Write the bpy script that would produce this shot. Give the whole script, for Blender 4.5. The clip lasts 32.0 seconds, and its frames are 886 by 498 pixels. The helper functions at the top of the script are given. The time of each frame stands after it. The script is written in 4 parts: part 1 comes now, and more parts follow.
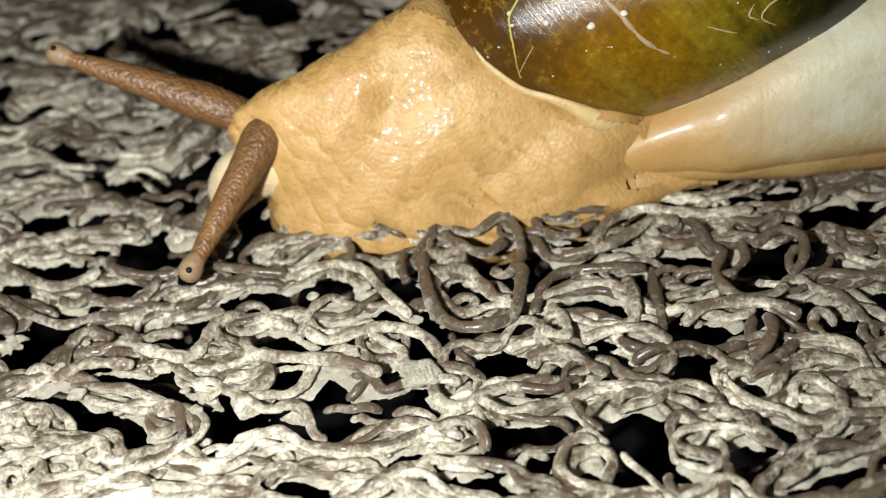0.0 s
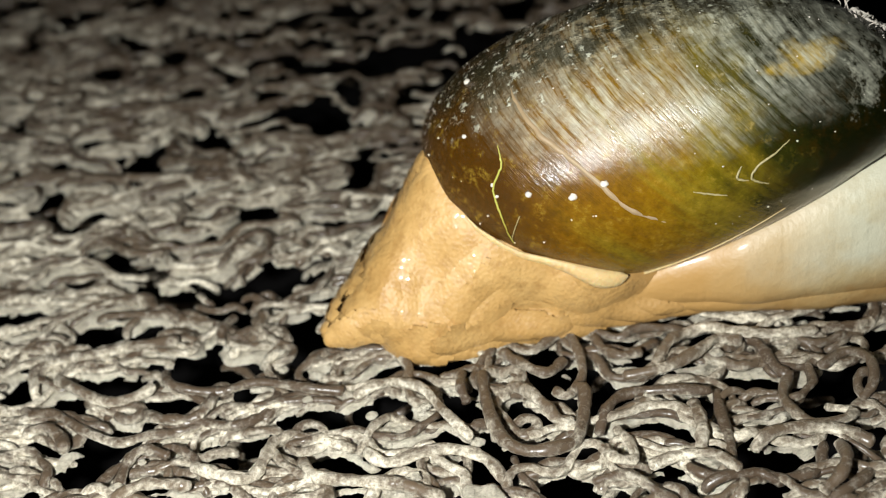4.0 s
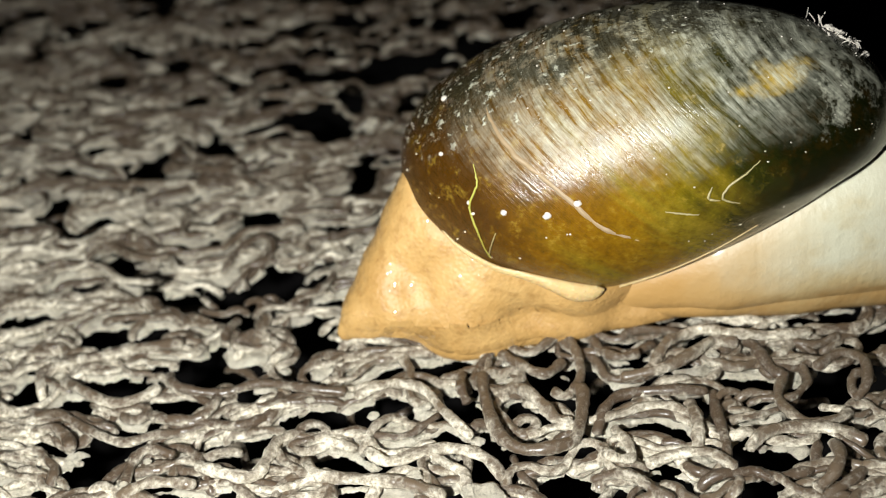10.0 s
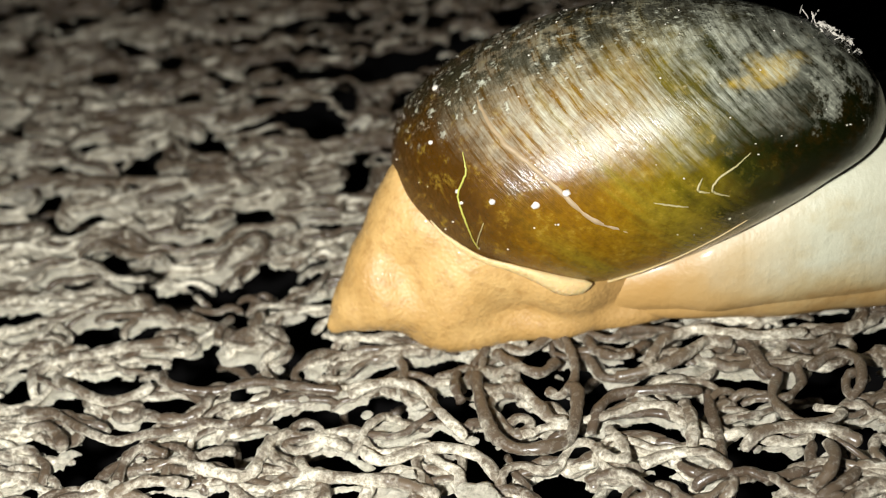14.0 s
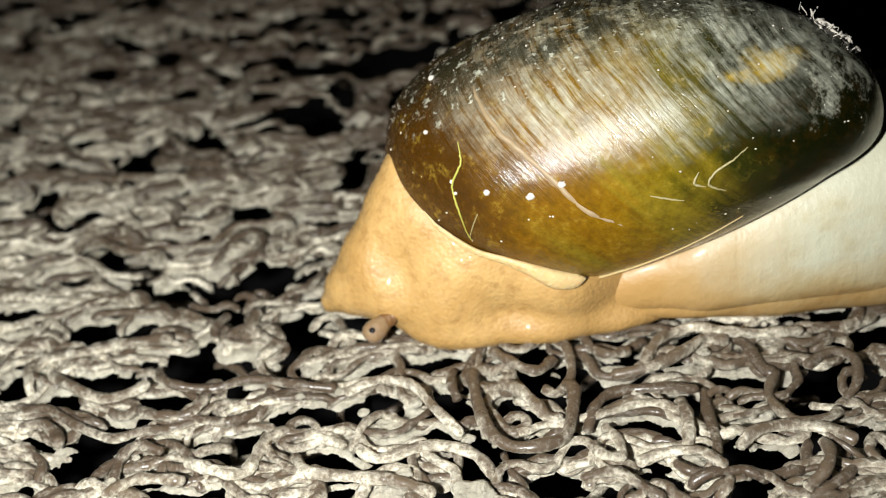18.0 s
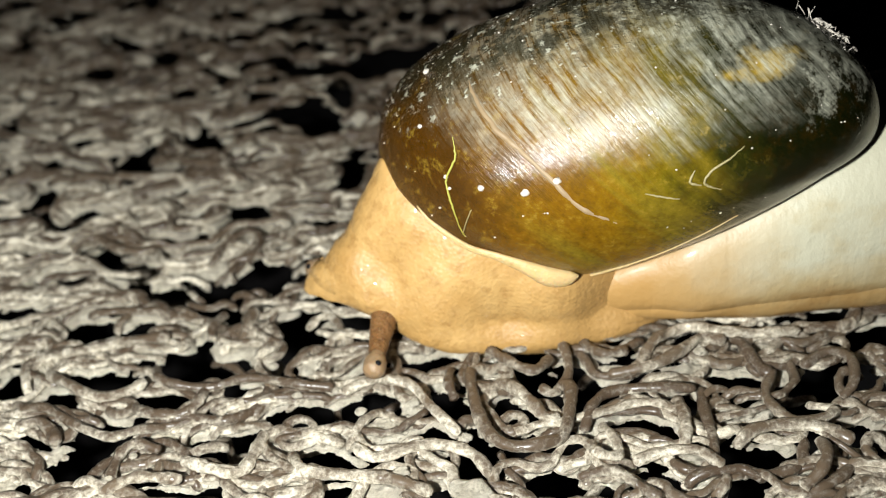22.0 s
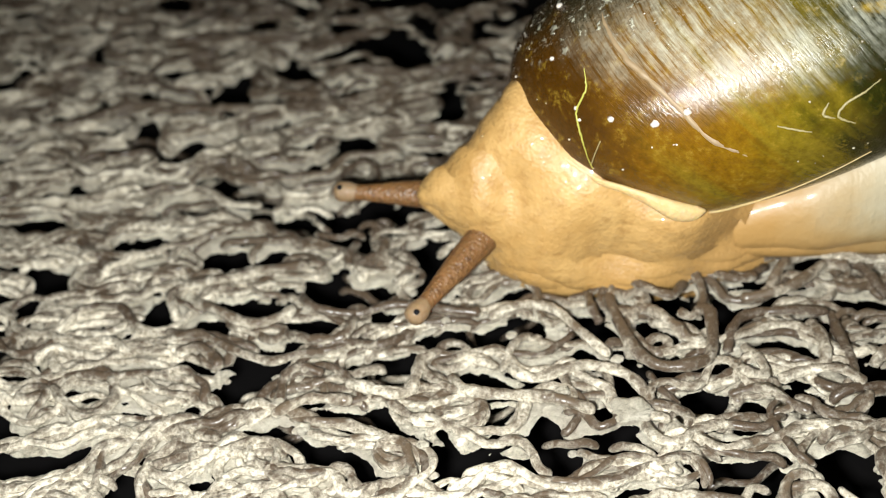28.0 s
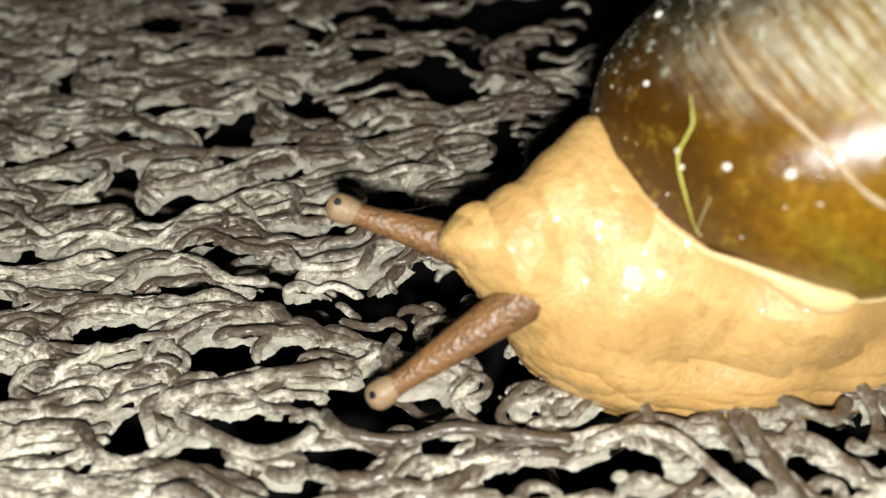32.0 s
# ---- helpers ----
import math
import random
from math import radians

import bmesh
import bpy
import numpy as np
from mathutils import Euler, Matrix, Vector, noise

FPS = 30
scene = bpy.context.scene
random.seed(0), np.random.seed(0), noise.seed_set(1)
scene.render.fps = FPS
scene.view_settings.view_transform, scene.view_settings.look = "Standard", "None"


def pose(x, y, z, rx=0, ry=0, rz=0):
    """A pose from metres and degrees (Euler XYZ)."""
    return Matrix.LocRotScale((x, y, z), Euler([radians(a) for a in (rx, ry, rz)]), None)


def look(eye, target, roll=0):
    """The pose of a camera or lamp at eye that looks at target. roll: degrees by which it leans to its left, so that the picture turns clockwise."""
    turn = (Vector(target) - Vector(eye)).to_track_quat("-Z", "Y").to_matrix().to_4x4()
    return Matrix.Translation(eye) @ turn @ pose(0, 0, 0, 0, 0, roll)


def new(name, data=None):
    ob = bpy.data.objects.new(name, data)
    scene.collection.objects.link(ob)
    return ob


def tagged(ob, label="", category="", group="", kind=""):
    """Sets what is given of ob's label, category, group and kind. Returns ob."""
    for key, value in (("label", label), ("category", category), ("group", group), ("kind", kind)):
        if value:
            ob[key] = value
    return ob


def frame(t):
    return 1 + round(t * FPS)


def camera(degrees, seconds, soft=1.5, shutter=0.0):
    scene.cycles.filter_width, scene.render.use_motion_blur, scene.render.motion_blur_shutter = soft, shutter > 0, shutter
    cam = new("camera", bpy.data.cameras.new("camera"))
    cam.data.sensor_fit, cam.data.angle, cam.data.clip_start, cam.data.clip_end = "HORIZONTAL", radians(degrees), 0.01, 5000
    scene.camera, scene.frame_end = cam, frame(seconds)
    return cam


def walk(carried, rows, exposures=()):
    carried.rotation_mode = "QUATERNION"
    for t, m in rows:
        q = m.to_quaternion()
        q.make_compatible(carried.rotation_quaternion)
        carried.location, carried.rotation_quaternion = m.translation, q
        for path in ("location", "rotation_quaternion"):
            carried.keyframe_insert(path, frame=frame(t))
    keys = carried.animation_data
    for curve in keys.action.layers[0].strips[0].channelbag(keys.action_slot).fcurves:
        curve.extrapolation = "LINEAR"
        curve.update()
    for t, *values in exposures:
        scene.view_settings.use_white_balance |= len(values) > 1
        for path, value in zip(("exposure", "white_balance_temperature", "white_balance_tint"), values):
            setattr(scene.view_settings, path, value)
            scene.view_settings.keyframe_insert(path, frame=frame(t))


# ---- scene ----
MM = 0.001
R0 = Vector((8.0, 40.0, 0.0))
# the shell: centre, half axes, lean and turn, and the point about which it sways
SHELL_C, SHELL_A = np.array((8.51, 40.0, 6.94)), np.array((9.88, 5.75, 5.65))
SHELL_TILT = np.array(Euler((0, radians(-8), radians(-10))).to_matrix())
PIV = (10.0, 40.2, 0.0)


# ---- camera: seconds, eye in mm, tilt down, turn, lean ----
PATH = [
    (0, 1.59, -0.32, 28.91, 39.03, 0.60, -6.48),
    (0.5, 1.73, -0.22, 28.78, 38.98, 0.56, -6.54),
    (1, 2.21, -0.14, 28.72, 39.08, 0.46, -6.62),
    (1.5, 2.19, -0.03, 28.15, 39.11, 0.64, -6.53),
    (2, 2.33, 0.10, 28.16, 39.79, 0.81, -6.55),
    (2.5, 2.03, 0.06, 28.13, 39.16, 1.38, -5.97),
    (3, 0.87, 0.90, 29.59, 36.24, 0.75, -6.28),
    (3.5, 0.04, 0.91, 29.81, 34.95, 0.35, -6.33),
    (5.5, 0.09, 0.21, 29.90, 34.24, -0.33, -6.61),
    (6, 0.07, 0.02, 30.08, 34.23, -0.23, -6.55),
    (7, 0.08, -0.02, 30.11, 34.15, -0.29, -6.61),
    (8, 0.05, 0.02, 30.18, 34.22, -0.22, -6.56),
    (9, 0.00, -0.00, 30.00, 34.00, -0.00, -6.39),
    (10, 0.06, 0.04, 29.98, 33.99, 0.07, -6.36),
    (11, 0.03, 0.01, 29.97, 33.89, 0.27, -6.22),
    (12, -0.05, 0.07, 30.00, 33.87, 0.56, -6.02),
    (13, -0.00, 0.12, 29.96, 34.08, 0.44, -6.02),
    (14, -0.06, 0.21, 29.97, 34.19, 0.58, -5.88),
    (14.5, 0.07, 0.17, 29.95, 34.16, 0.44, -5.96),
    (16.5, -0.04, 0.16, 30.04, 34.23, 0.79, -5.72),
    (17, 0.04, 0.12, 29.95, 34.13, 0.68, -5.73),
    (18, 0.01, 0.27, 30.02, 34.42, 0.66, -5.74),
    (19, 0.03, 0.18, 29.98, 34.20, 0.81, -5.64),
    (20, 0.03, 0.19, 29.98, 34.25, 0.80, -5.59),
    (21, -0.05, 0.17, 29.94, 34.33, 0.84, -5.52),
    (22, 0.01, 0.18, 29.95, 34.34, 0.81, -5.53),
    (23, -0.01, 0.22, 29.97, 34.38, 0.92, -5.45),
    (24, -0.13, 0.20, 30.06, 34.29, 1.00, -5.39),
    (24.5, -0.46, 0.63, 29.79, 34.45, 0.50, -5.63),
    (25, -1.21, 0.56, 30.12, 34.36, -0.11, -5.99),
    (25.5, -2.82, -0.02, 31.10, 34.00, -0.56, -6.23),
    (26, -5.09, -1.36, 32.31, 34.12, 0.23, -5.63),
    (26.5, -6.02, -3.22, 32.89, 34.23, 0.83, -5.08),
    (28.5, -8.05, 2.87, 30.02, 39.62, 4.02, -4.07),
    (29, -8.12, 7.86, 26.81, 40.28, 4.84, -3.67),
    (29.5, -8.45, 9.85, 25.31, 40.27, 5.79, -3.01),
    (30, -8.45, 10.47, 25.07, 40.13, 5.66, -2.93),
    (30.5, -8.60, 10.50, 25.12, 38.69, 4.25, -3.40),
    (31, -8.71, 10.78, 25.44, 37.43, 3.48, -3.89),
    (31.5, -8.93, 10.72, 25.31, 36.51, 3.39, -3.98),
    (32, -9.79, 11.13, 25.47, 36.48, 4.13, -3.25),
]


def eye_pose(x, y, z, tilt, turn, lean):
    p, a = radians(tilt), radians(turn)
    e = Vector((x, y, z)) * MM
    return look(e, e + Vector((math.sin(a) * math.cos(p), math.cos(a) * math.cos(p), -math.sin(p))), lean)


cam = camera(42.83, 32.0, soft=1.1)
cam.data.dof.use_dof = True
cam.data.dof.focus_distance = 41.5 * MM
cam.data.dof.aperture_fstop = 66.0
walk(cam, [(t, eye_pose(*r)) for t, *r in PATH], [(0, -0.26), (1, -0.19), (2, -0.17), (3, -0.2), (6, -0.03), (24, 0.0), (26, 0.1), (29, -0.27), (30, -0.16), (31, 0.04), (32, 0.1)])

# ---- light: one small white torch beside the lens, in a dark place ----
world = bpy.data.worlds.new("night")
scene.world = world
world.use_nodes = True
world.node_tree.nodes["Background"].inputs[0].default_value = (0.55, 0.6, 0.7, 1)
world.node_tree.nodes["Background"].inputs[1].default_value = 0.0015
torch_data = bpy.data.lights.new("torch", "SPOT")
torch_data.energy, torch_data.shadow_soft_size, torch_data.color = 0.205, 0.0012, (0.948, 0.98, 0.96)
torch_data.spot_size, torch_data.spot_blend = radians(132), 1.0
torch = new("torch", torch_data)
torch.matrix_world = look(Vector((-10.5, 2.5, 27.0)) * MM, Vector((-7.0, 31.5, 0.0)) * MM)


# ---- materials ----
def mat(name):
    m = bpy.data.materials.new(name)
    m.use_nodes = True
    return m, m.node_tree.nodes, m.node_tree.links, m.node_tree.nodes["Principled BSDF"]


def ramp(nodes, links, fac, stops):
    r = nodes.new("ShaderNodeValToRGB")
    els = r.color_ramp.elements
    while len(els) < len(stops):
        els.new(0.5)
    for e, (p, c) in zip(els, stops):
        e.position = p
        e.color = (*c, 1) if len(c) == 3 else c
    links.new(fac, r.inputs[0])
    return r.outputs[0]


def noise_tex(nodes, links, coord, scale, detail=4.0, rough=0.6, distort=0.0):
    n = nodes.new("ShaderNodeTexNoise")
    n.inputs["Scale"].default_value = scale
    n.inputs["Detail"].default_value = detail
    n.inputs["Roughness"].default_value = rough
    n.inputs["Distortion"].default_value = distort
    links.new(coord, n.inputs["Vector"])
    return n.outputs[0]


def mixer(nodes, links, fac, a, b):
    m = nodes.new("ShaderNodeMix")
    m.data_type = "RGBA"
    for sock, v in ((m.inputs[0], fac), (m.inputs[6], a), (m.inputs[7], b)):
        if hasattr(v, "links"):
            links.new(v, sock)
        else:
            sock.default_value = v if isinstance(v, float) else (*v, 1)
    return m.outputs[2]


def calc(nodes, links, op, a, b=0.0, c=0.0, clamp=False):
    m = nodes.new("ShaderNodeMath")
    m.operation, m.use_clamp = op, clamp
    for sock, v in zip(m.inputs, (a, b, c)):
        if hasattr(v, "links"):
            links.new(v, sock)
        else:
            sock.default_value = v
    return m.outputs[0]


def bump(nodes, links, height, bsdf, dist, strength=1.0, after=None):
    b = nodes.new("ShaderNodeBump")
    b.inputs["Distance"].default_value = dist
    b.inputs["Strength"].default_value = strength
    links.new(height, b.inputs["Height"])
    if after:
        links.new(after, b.inputs["Normal"])
    links.new(b.outputs[0], bsdf.inputs["Normal"])
    return b.outputs[0]


def coords(nodes, kind="Object"):
    return nodes.new("ShaderNodeTexCoord").outputs[kind]


def strand_material():
    m, n, l, b = mat("dusty_brown_vinyl")
    co = coords(n)
    geo = n.new("ShaderNodeNewGeometry")
    sep = n.new("ShaderNodeSeparateXYZ")
    l.new(geo.outputs["Normal"], sep.inputs[0])
    place = n.new("ShaderNodeSeparateXYZ")
    l.new(co, place.inputs[0])
    isle = geo.outputs["Random Per Island"]
    rnd = calc(n, l, "FRACT", calc(n, l, "ADD", isle, n.new("ShaderNodeObjectInfo").outputs["Random"]))
    coarse = noise_tex(n, l, co, 300, 3, 0.6, 0.5)
    mid = noise_tex(n, l, co, 1100, 4, 0.7)
    fine = noise_tex(n, l, co, 4200, 5, 0.75)
    vinyl = mixer(n, l, rnd, (0.066, 0.044, 0.028), (0.125, 0.090, 0.058))
    dust = ramp(n, l, fine, [(0.34, (0.24, 0.20, 0.142)), (0.50, (0.60, 0.53, 0.41)), (0.68, (0.88, 0.81, 0.67))])
    # dried mud clings in patches, rubbed off the tops, thicker to the left
    k = calc(n, l, "MULTIPLY_ADD", sep.outputs["Z"], -0.16, coarse)
    k = calc(n, l, "MULTIPLY_ADD", mid, 0.9, k)
    k = calc(n, l, "MULTIPLY_ADD", fine, 0.35, k)
    k = calc(n, l, "MULTIPLY_ADD", rnd, 0.30, k)
    # less of it with distance, which darkens the far mat
    k = calc(n, l, "MULTIPLY_ADD", place.outputs["X"], -4.5, calc(n, l, "MULTIPLY_ADD", place.outputs["Y"], -5.5, calc(n, l, "ADD", k, 0.235)))
    k = calc(n, l, "MULTIPLY_ADD", k, 3.2, -3.62, clamp=True)
    k = calc(n, l, "MAXIMUM", k, ramp(n, l, fine, [(0.52, (0.0,) * 3), (0.75, (0.30,) * 3)]))
    l.new(mixer(n, l, k, vinyl, dust), b.inputs["Base Color"])
    l.new(ramp(n, l, k, [(0.0, (0.33,) * 3), (0.5, (0.7,) * 3)]), b.inputs["Roughness"])
    first = bump(n, l, mid, b, 0.00008, 0.4)
    bump(n, l, calc(n, l, "MULTIPLY", k, calc(n, l, "ADD", fine, 0.6)), b, 0.00014, 0.8, first)
    return m


def dirt_material():
    m, n, l, b = mat("pale_dried_mud")
    co = coords(n)
    stretch = n.new("ShaderNodeMapping")
    stretch.inputs["Scale"].default_value = (0.35, 1.0, 1.0)
    stretch.inputs["Rotation"].default_value = (0, 0, 0.2)
    l.new(co, stretch.inputs[0])
    fine = noise_tex(n, l, stretch.outputs[0], 3000, 7, 0.8)
    crumb = noise_tex(n, l, co, 1300, 6, 0.75, 0.6)
    big = noise_tex(n, l, co, 240, 4)
    both = calc(n, l, "MULTIPLY_ADD", crumb, 0.5, calc(n, l, "MULTIPLY", fine, 0.5))
    a = ramp(n, l, both, [(0.36, (0.22, 0.18, 0.125)), (0.47, (0.65, 0.58, 0.445)), (0.60, (0.92, 0.85, 0.70))])
    dull = ramp(n, l, big, [(0.42, (0, 0, 0)), (0.70, (0.55,) * 3)])
    l.new(mixer(n, l, dull, a, (0.44, 0.38, 0.31)), b.inputs["Base Color"])
    b.inputs["Roughness"].default_value = 0.85
    first = bump(n, l, crumb, b, 0.0006, 1.0)
    bump(n, l, fine, b, 0.0003, 1.0, first)
    return m


def plain(name, color, rough=0.6, metal=0.0):
    m, n, l, b = mat(name)
    co = coords(n)
    v = noise_tex(n, l, co, 1500, 4)
    dark = tuple(c * 0.75 for c in color)
    l.new(mixer(n, l, v, dark, color), b.inputs["Base Color"])
    b.inputs["Roughness"].default_value = rough
    b.inputs["Metallic"].default_value = metal
    return m


def foot_colour(n, l, co):
    """Cream above, a tan band along the mat, all tan towards the head."""
    sep = n.new("ShaderNodeSeparateXYZ")
    l.new(co, sep.inputs[0])
    big = noise_tex(n, l, co, 240, 4)
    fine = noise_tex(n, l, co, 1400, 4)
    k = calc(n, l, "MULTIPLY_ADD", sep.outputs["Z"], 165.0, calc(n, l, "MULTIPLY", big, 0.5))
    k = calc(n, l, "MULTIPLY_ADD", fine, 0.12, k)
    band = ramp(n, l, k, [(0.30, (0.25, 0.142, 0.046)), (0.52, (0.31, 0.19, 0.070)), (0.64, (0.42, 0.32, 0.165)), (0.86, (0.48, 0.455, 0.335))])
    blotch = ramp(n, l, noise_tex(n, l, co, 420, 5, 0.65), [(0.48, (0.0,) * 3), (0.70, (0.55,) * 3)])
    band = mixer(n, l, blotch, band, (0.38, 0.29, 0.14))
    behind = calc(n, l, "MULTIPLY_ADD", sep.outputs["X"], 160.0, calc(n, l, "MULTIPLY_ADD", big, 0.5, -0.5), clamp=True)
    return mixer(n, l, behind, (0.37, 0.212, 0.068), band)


def skin_material(name, low, high, spots, wet=0.55, sss=0.22, grain=2200, pimple=0.00003, coat=1.0, dapple=0.5, meets_foot=False):
    m, n, l, b = mat(name)
    co = coords(n)
    big = noise_tex(n, l, co, 320, 4, 0.6)
    fine = noise_tex(n, l, co, grain, 4, 0.65)
    base = mixer(n, l, ramp(n, l, big, [(0.3, (0, 0, 0)), (0.7, (1, 1, 1))]), low, high)
    sp = ramp(n, l, fine, [(0.50, (0, 0, 0)), (0.68, (1, 1, 1))])
    tone = mixer(n, l, calc(n, l, "MULTIPLY", sp, dapple), base, spots)
    if meets_foot:
        sep = n.new("ShaderNodeSeparateXYZ")
        l.new(co, sep.inputs[0])
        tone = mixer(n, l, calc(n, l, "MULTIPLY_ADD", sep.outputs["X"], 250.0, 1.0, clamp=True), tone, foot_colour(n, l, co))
    l.new(tone, b.inputs["Base Color"])
    b.inputs["Roughness"].default_value = wet
    b.inputs["Subsurface Weight"].default_value = sss
    b.inputs["Subsurface Radius"].default_value = (1.0, 0.5, 0.2)
    b.inputs["Subsurface Scale"].default_value = 0.001
    b.inputs["Coat Roughness"].default_value = 0.042
    # fine granules, and a wet film that glints on single grains
    grains = n.new("ShaderNodeTexVoronoi")
    grains.feature = "SMOOTH_F1"
    grains.inputs["Scale"].default_value = 6500
    l.new(co, grains.inputs["Vector"])
    first = bump(n, l, noise_tex(n, l, co, 700, 4, 0.6), b, 0.00010, 0.22)
    bump(n, l, calc(n, l, "MULTIPLY", grains.outputs["Distance"], -1.0), b, pimple, 1.0, first)
    drops = n.new("ShaderNodeTexVoronoi")
    drops.inputs["Scale"].default_value = 2400
    l.new(co, drops.inputs["Vector"])
    film = n.new("ShaderNodeBump")
    film.inputs["Distance"].default_value = 0.00009
    film.inputs["Strength"].default_value = 1.0
    pick = n.new("ShaderNodeSeparateColor")
    l.new(drops.outputs["Color"], pick.inputs[0])
    wide = calc(n, l, "MULTIPLY_ADD", pick.outputs[0], 0.25, 0.42)
    sq = calc(n, l, "MULTIPLY", drops.outputs["Distance"], drops.outputs["Distance"])
    dome = calc(n, l, "SUBTRACT", calc(n, l, "MULTIPLY", wide, wide), sq, clamp=True)
    l.new(dome, film.inputs["Height"])
    some = calc(n, l, "MULTIPLY", calc(n, l, "MULTIPLY", dome, 60.0, clamp=True), calc(n, l, "GREATER_THAN", pick.outputs[1], 0.2))
    l.new(calc(n, l, "MULTIPLY", some, coat), b.inputs["Coat Weight"])
    l.new(film.outputs[0], b.inputs["Coat Normal"])
    return m


def foot_material():
    m, n, l, b = mat("cream_foot_skin")
    co = coords(n)
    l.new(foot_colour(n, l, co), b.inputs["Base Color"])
    fine = noise_tex(n, l, co, 1400, 4)
    b.inputs["Roughness"].default_value = 0.5
    b.inputs["Coat Weight"].default_value = 0.12
    b.inputs["Coat Roughness"].default_value = 0.15
    # fine upright wrinkles
    squash = n.new("ShaderNodeMapping")
    squash.inputs["Scale"].default_value = (1.0, 0.15, 0.12)
    l.new(co, squash.inputs[0])
    folds = noise_tex(n, l, squash.outputs[0], 2200, 3, 0.6, 0.4)
    first = bump(n, l, fine, b, 0.00012, 0.6)
    bump(n, l, folds, b, 0.00016, 0.16, first)
    return m


def shell_material():
    m, n, l, b = mat("olive_horn_shell")
    co = coords(n)
    sep = n.new("ShaderNodeSeparateXYZ")
    l.new(co, sep.inputs[0])

    def lin(v, c=0.0):
        """A linear measure over the shell's unit ball."""
        g = SHELL_TILT @ (np.array(v) / SHELL_A)
        q = calc(n, l, "MULTIPLY_ADD", sep.outputs["X"], float(g[0]) / MM, c + float(g @ (np.array(PIV) - SHELL_C)))
        q = calc(n, l, "MULTIPLY_ADD", sep.outputs["Y"], float(g[1]) / MM, q)
        return calc(n, l, "MULTIPLY_ADD", sep.outputs["Z"], float(g[2]) / MM, q)

    def step(v, lo, hi):
        r = n.new("ShaderNodeMapRange")
        r.interpolation_type = "SMOOTHSTEP"
        l.new(v, r.inputs[0])
        r.inputs[1].default_value, r.inputs[2].default_value = lo, hi
        return r.outputs[0]

    warp = noise_tex(n, l, co, 130, 3)
    patch = noise_tex(n, l, co, 260, 5, 0.68)
    fleck = noise_tex(n, l, co, 900, 5, 0.72)
    grit = noise_tex(n, l, co, 3600, 4, 0.7)
    x, z = lin((1, 0, 0)), lin((0, 0, 1))
    # growth lines run round the whorl, side by side from lip to apex
    s = calc(n, l, "MULTIPLY_ADD", warp, 0.07, lin((0.78, 0, 0.38)))
    along = n.new("ShaderNodeCombineXYZ")
    l.new(s, along.inputs[0])
    l.new(calc(n, l, "MULTIPLY", sep.outputs["Y"], 8.0), along.inputs[1])
    l.new(calc(n, l, "MULTIPLY", sep.outputs["Z"], 8.0), along.inputs[2])
    lines = noise_tex(n, l, along.outputs[0], 44, 5, 0.74)
    bands = noise_tex(n, l, along.outputs[0], 9, 3, 0.6)
    # amber by the lip, olive in the middle, blackish green by the apex
    t = calc(n, l, "MULTIPLY_ADD", patch, 0.5, calc(n, l, "MULTIPLY_ADD", x, 0.66, 0.22))
    # the darkest stops put the apex's turned-away shade into the colour
    hue = ramp(n, l, t, [(0.06, (0.050, 0.019, 0.001)), (0.26, (0.135, 0.058, 0.001)), (0.47, (0.160, 0.082, 0.002)), (0.60, (0.105, 0.078, 0.003)), (0.70, (0.018, 0.019, 0.002)), (0.82, (0.005, 0.006, 0.001))])
    hue = mixer(n, l, calc(n, l, "MULTIPLY", step(bands, 0.45, 0.68), calc(n, l, "MULTIPLY", step(x, -0.5, -0.1), step(x, 0.5, 0.2))), hue, (0.165, 0.115, 0.008))
    hue = mixer(n, l, calc(n, l, "MULTIPLY", step(fleck, 0.60, 0.72), calc(n, l, "MULTIPLY", step(x, 0.65, 0.3), 0.5)), hue, (0.30, 0.20, 0.03))
    # fine mottling of the horn, brown and honey
    mottle = noise_tex(n, l, co, 1700, 4, 0.75)
    hue = mixer(n, l, calc(n, l, "MULTIPLY", step(mottle, 0.58, 0.32), 0.42), hue, (0.030, 0.014, 0.001))
    hue = mixer(n, l, calc(n, l, "MULTIPLY", step(mottle, 0.54, 0.74), calc(n, l, "MULTIPLY", step(x, 0.55, 0.2), 0.6)), hue, (0.26, 0.17, 0.02))
    # a yellow spot where the outer layer has flaked off
    spot = calc(n, l, "MULTIPLY_ADD", patch, 0.16, calc(n, l, "POWER", lin((1, 0, 0), -0.53), 2.0))
    spot = calc(n, l, "MULTIPLY_ADD", calc(n, l, "POWER", calc(n, l, "ABSOLUTE", lin((0, 0, 1), -0.66)), 2.0), 2.0, spot)
    hue = mixer(n, l, step(spot, 0.105, 0.075), hue, (0.42, 0.27, 0.03))
    # worn, whitish film and painted sheen on the crown, scratched along the growth lines
    edge = calc(n, l, "MULTIPLY_ADD", calc(n, l, "MULTIPLY", x, x), -0.26, calc(n, l, "ADD", z, -0.27))
    edge = calc(n, l, "MULTIPLY_ADD", patch, 0.75, calc(n, l, "ADD", edge, -0.375))
    film = calc(n, l, "MULTIPLY", step(edge, -0.08, 0.28), step(calc(n, l, "MULTIPLY_ADD", patch, 0.45, x), -0.60, 0.02))
    streak = ramp(n, l, lines, [(0.39, (0.03,) * 3), (0.52, (0.50,) * 3), (0.66, (0.95,) * 3)])
    crumbs = ramp(n, l, calc(n, l, "MULTIPLY_ADD", fleck, 0.6, calc(n, l, "MULTIPLY", grit, 0.4)), [(0.40, (0.5,) * 3), (0.56, (1, 1, 1))])
    worn = calc(n, l, "MULTIPLY", calc(n, l, "MULTIPLY", film, streak), crumbs, clamp=True)
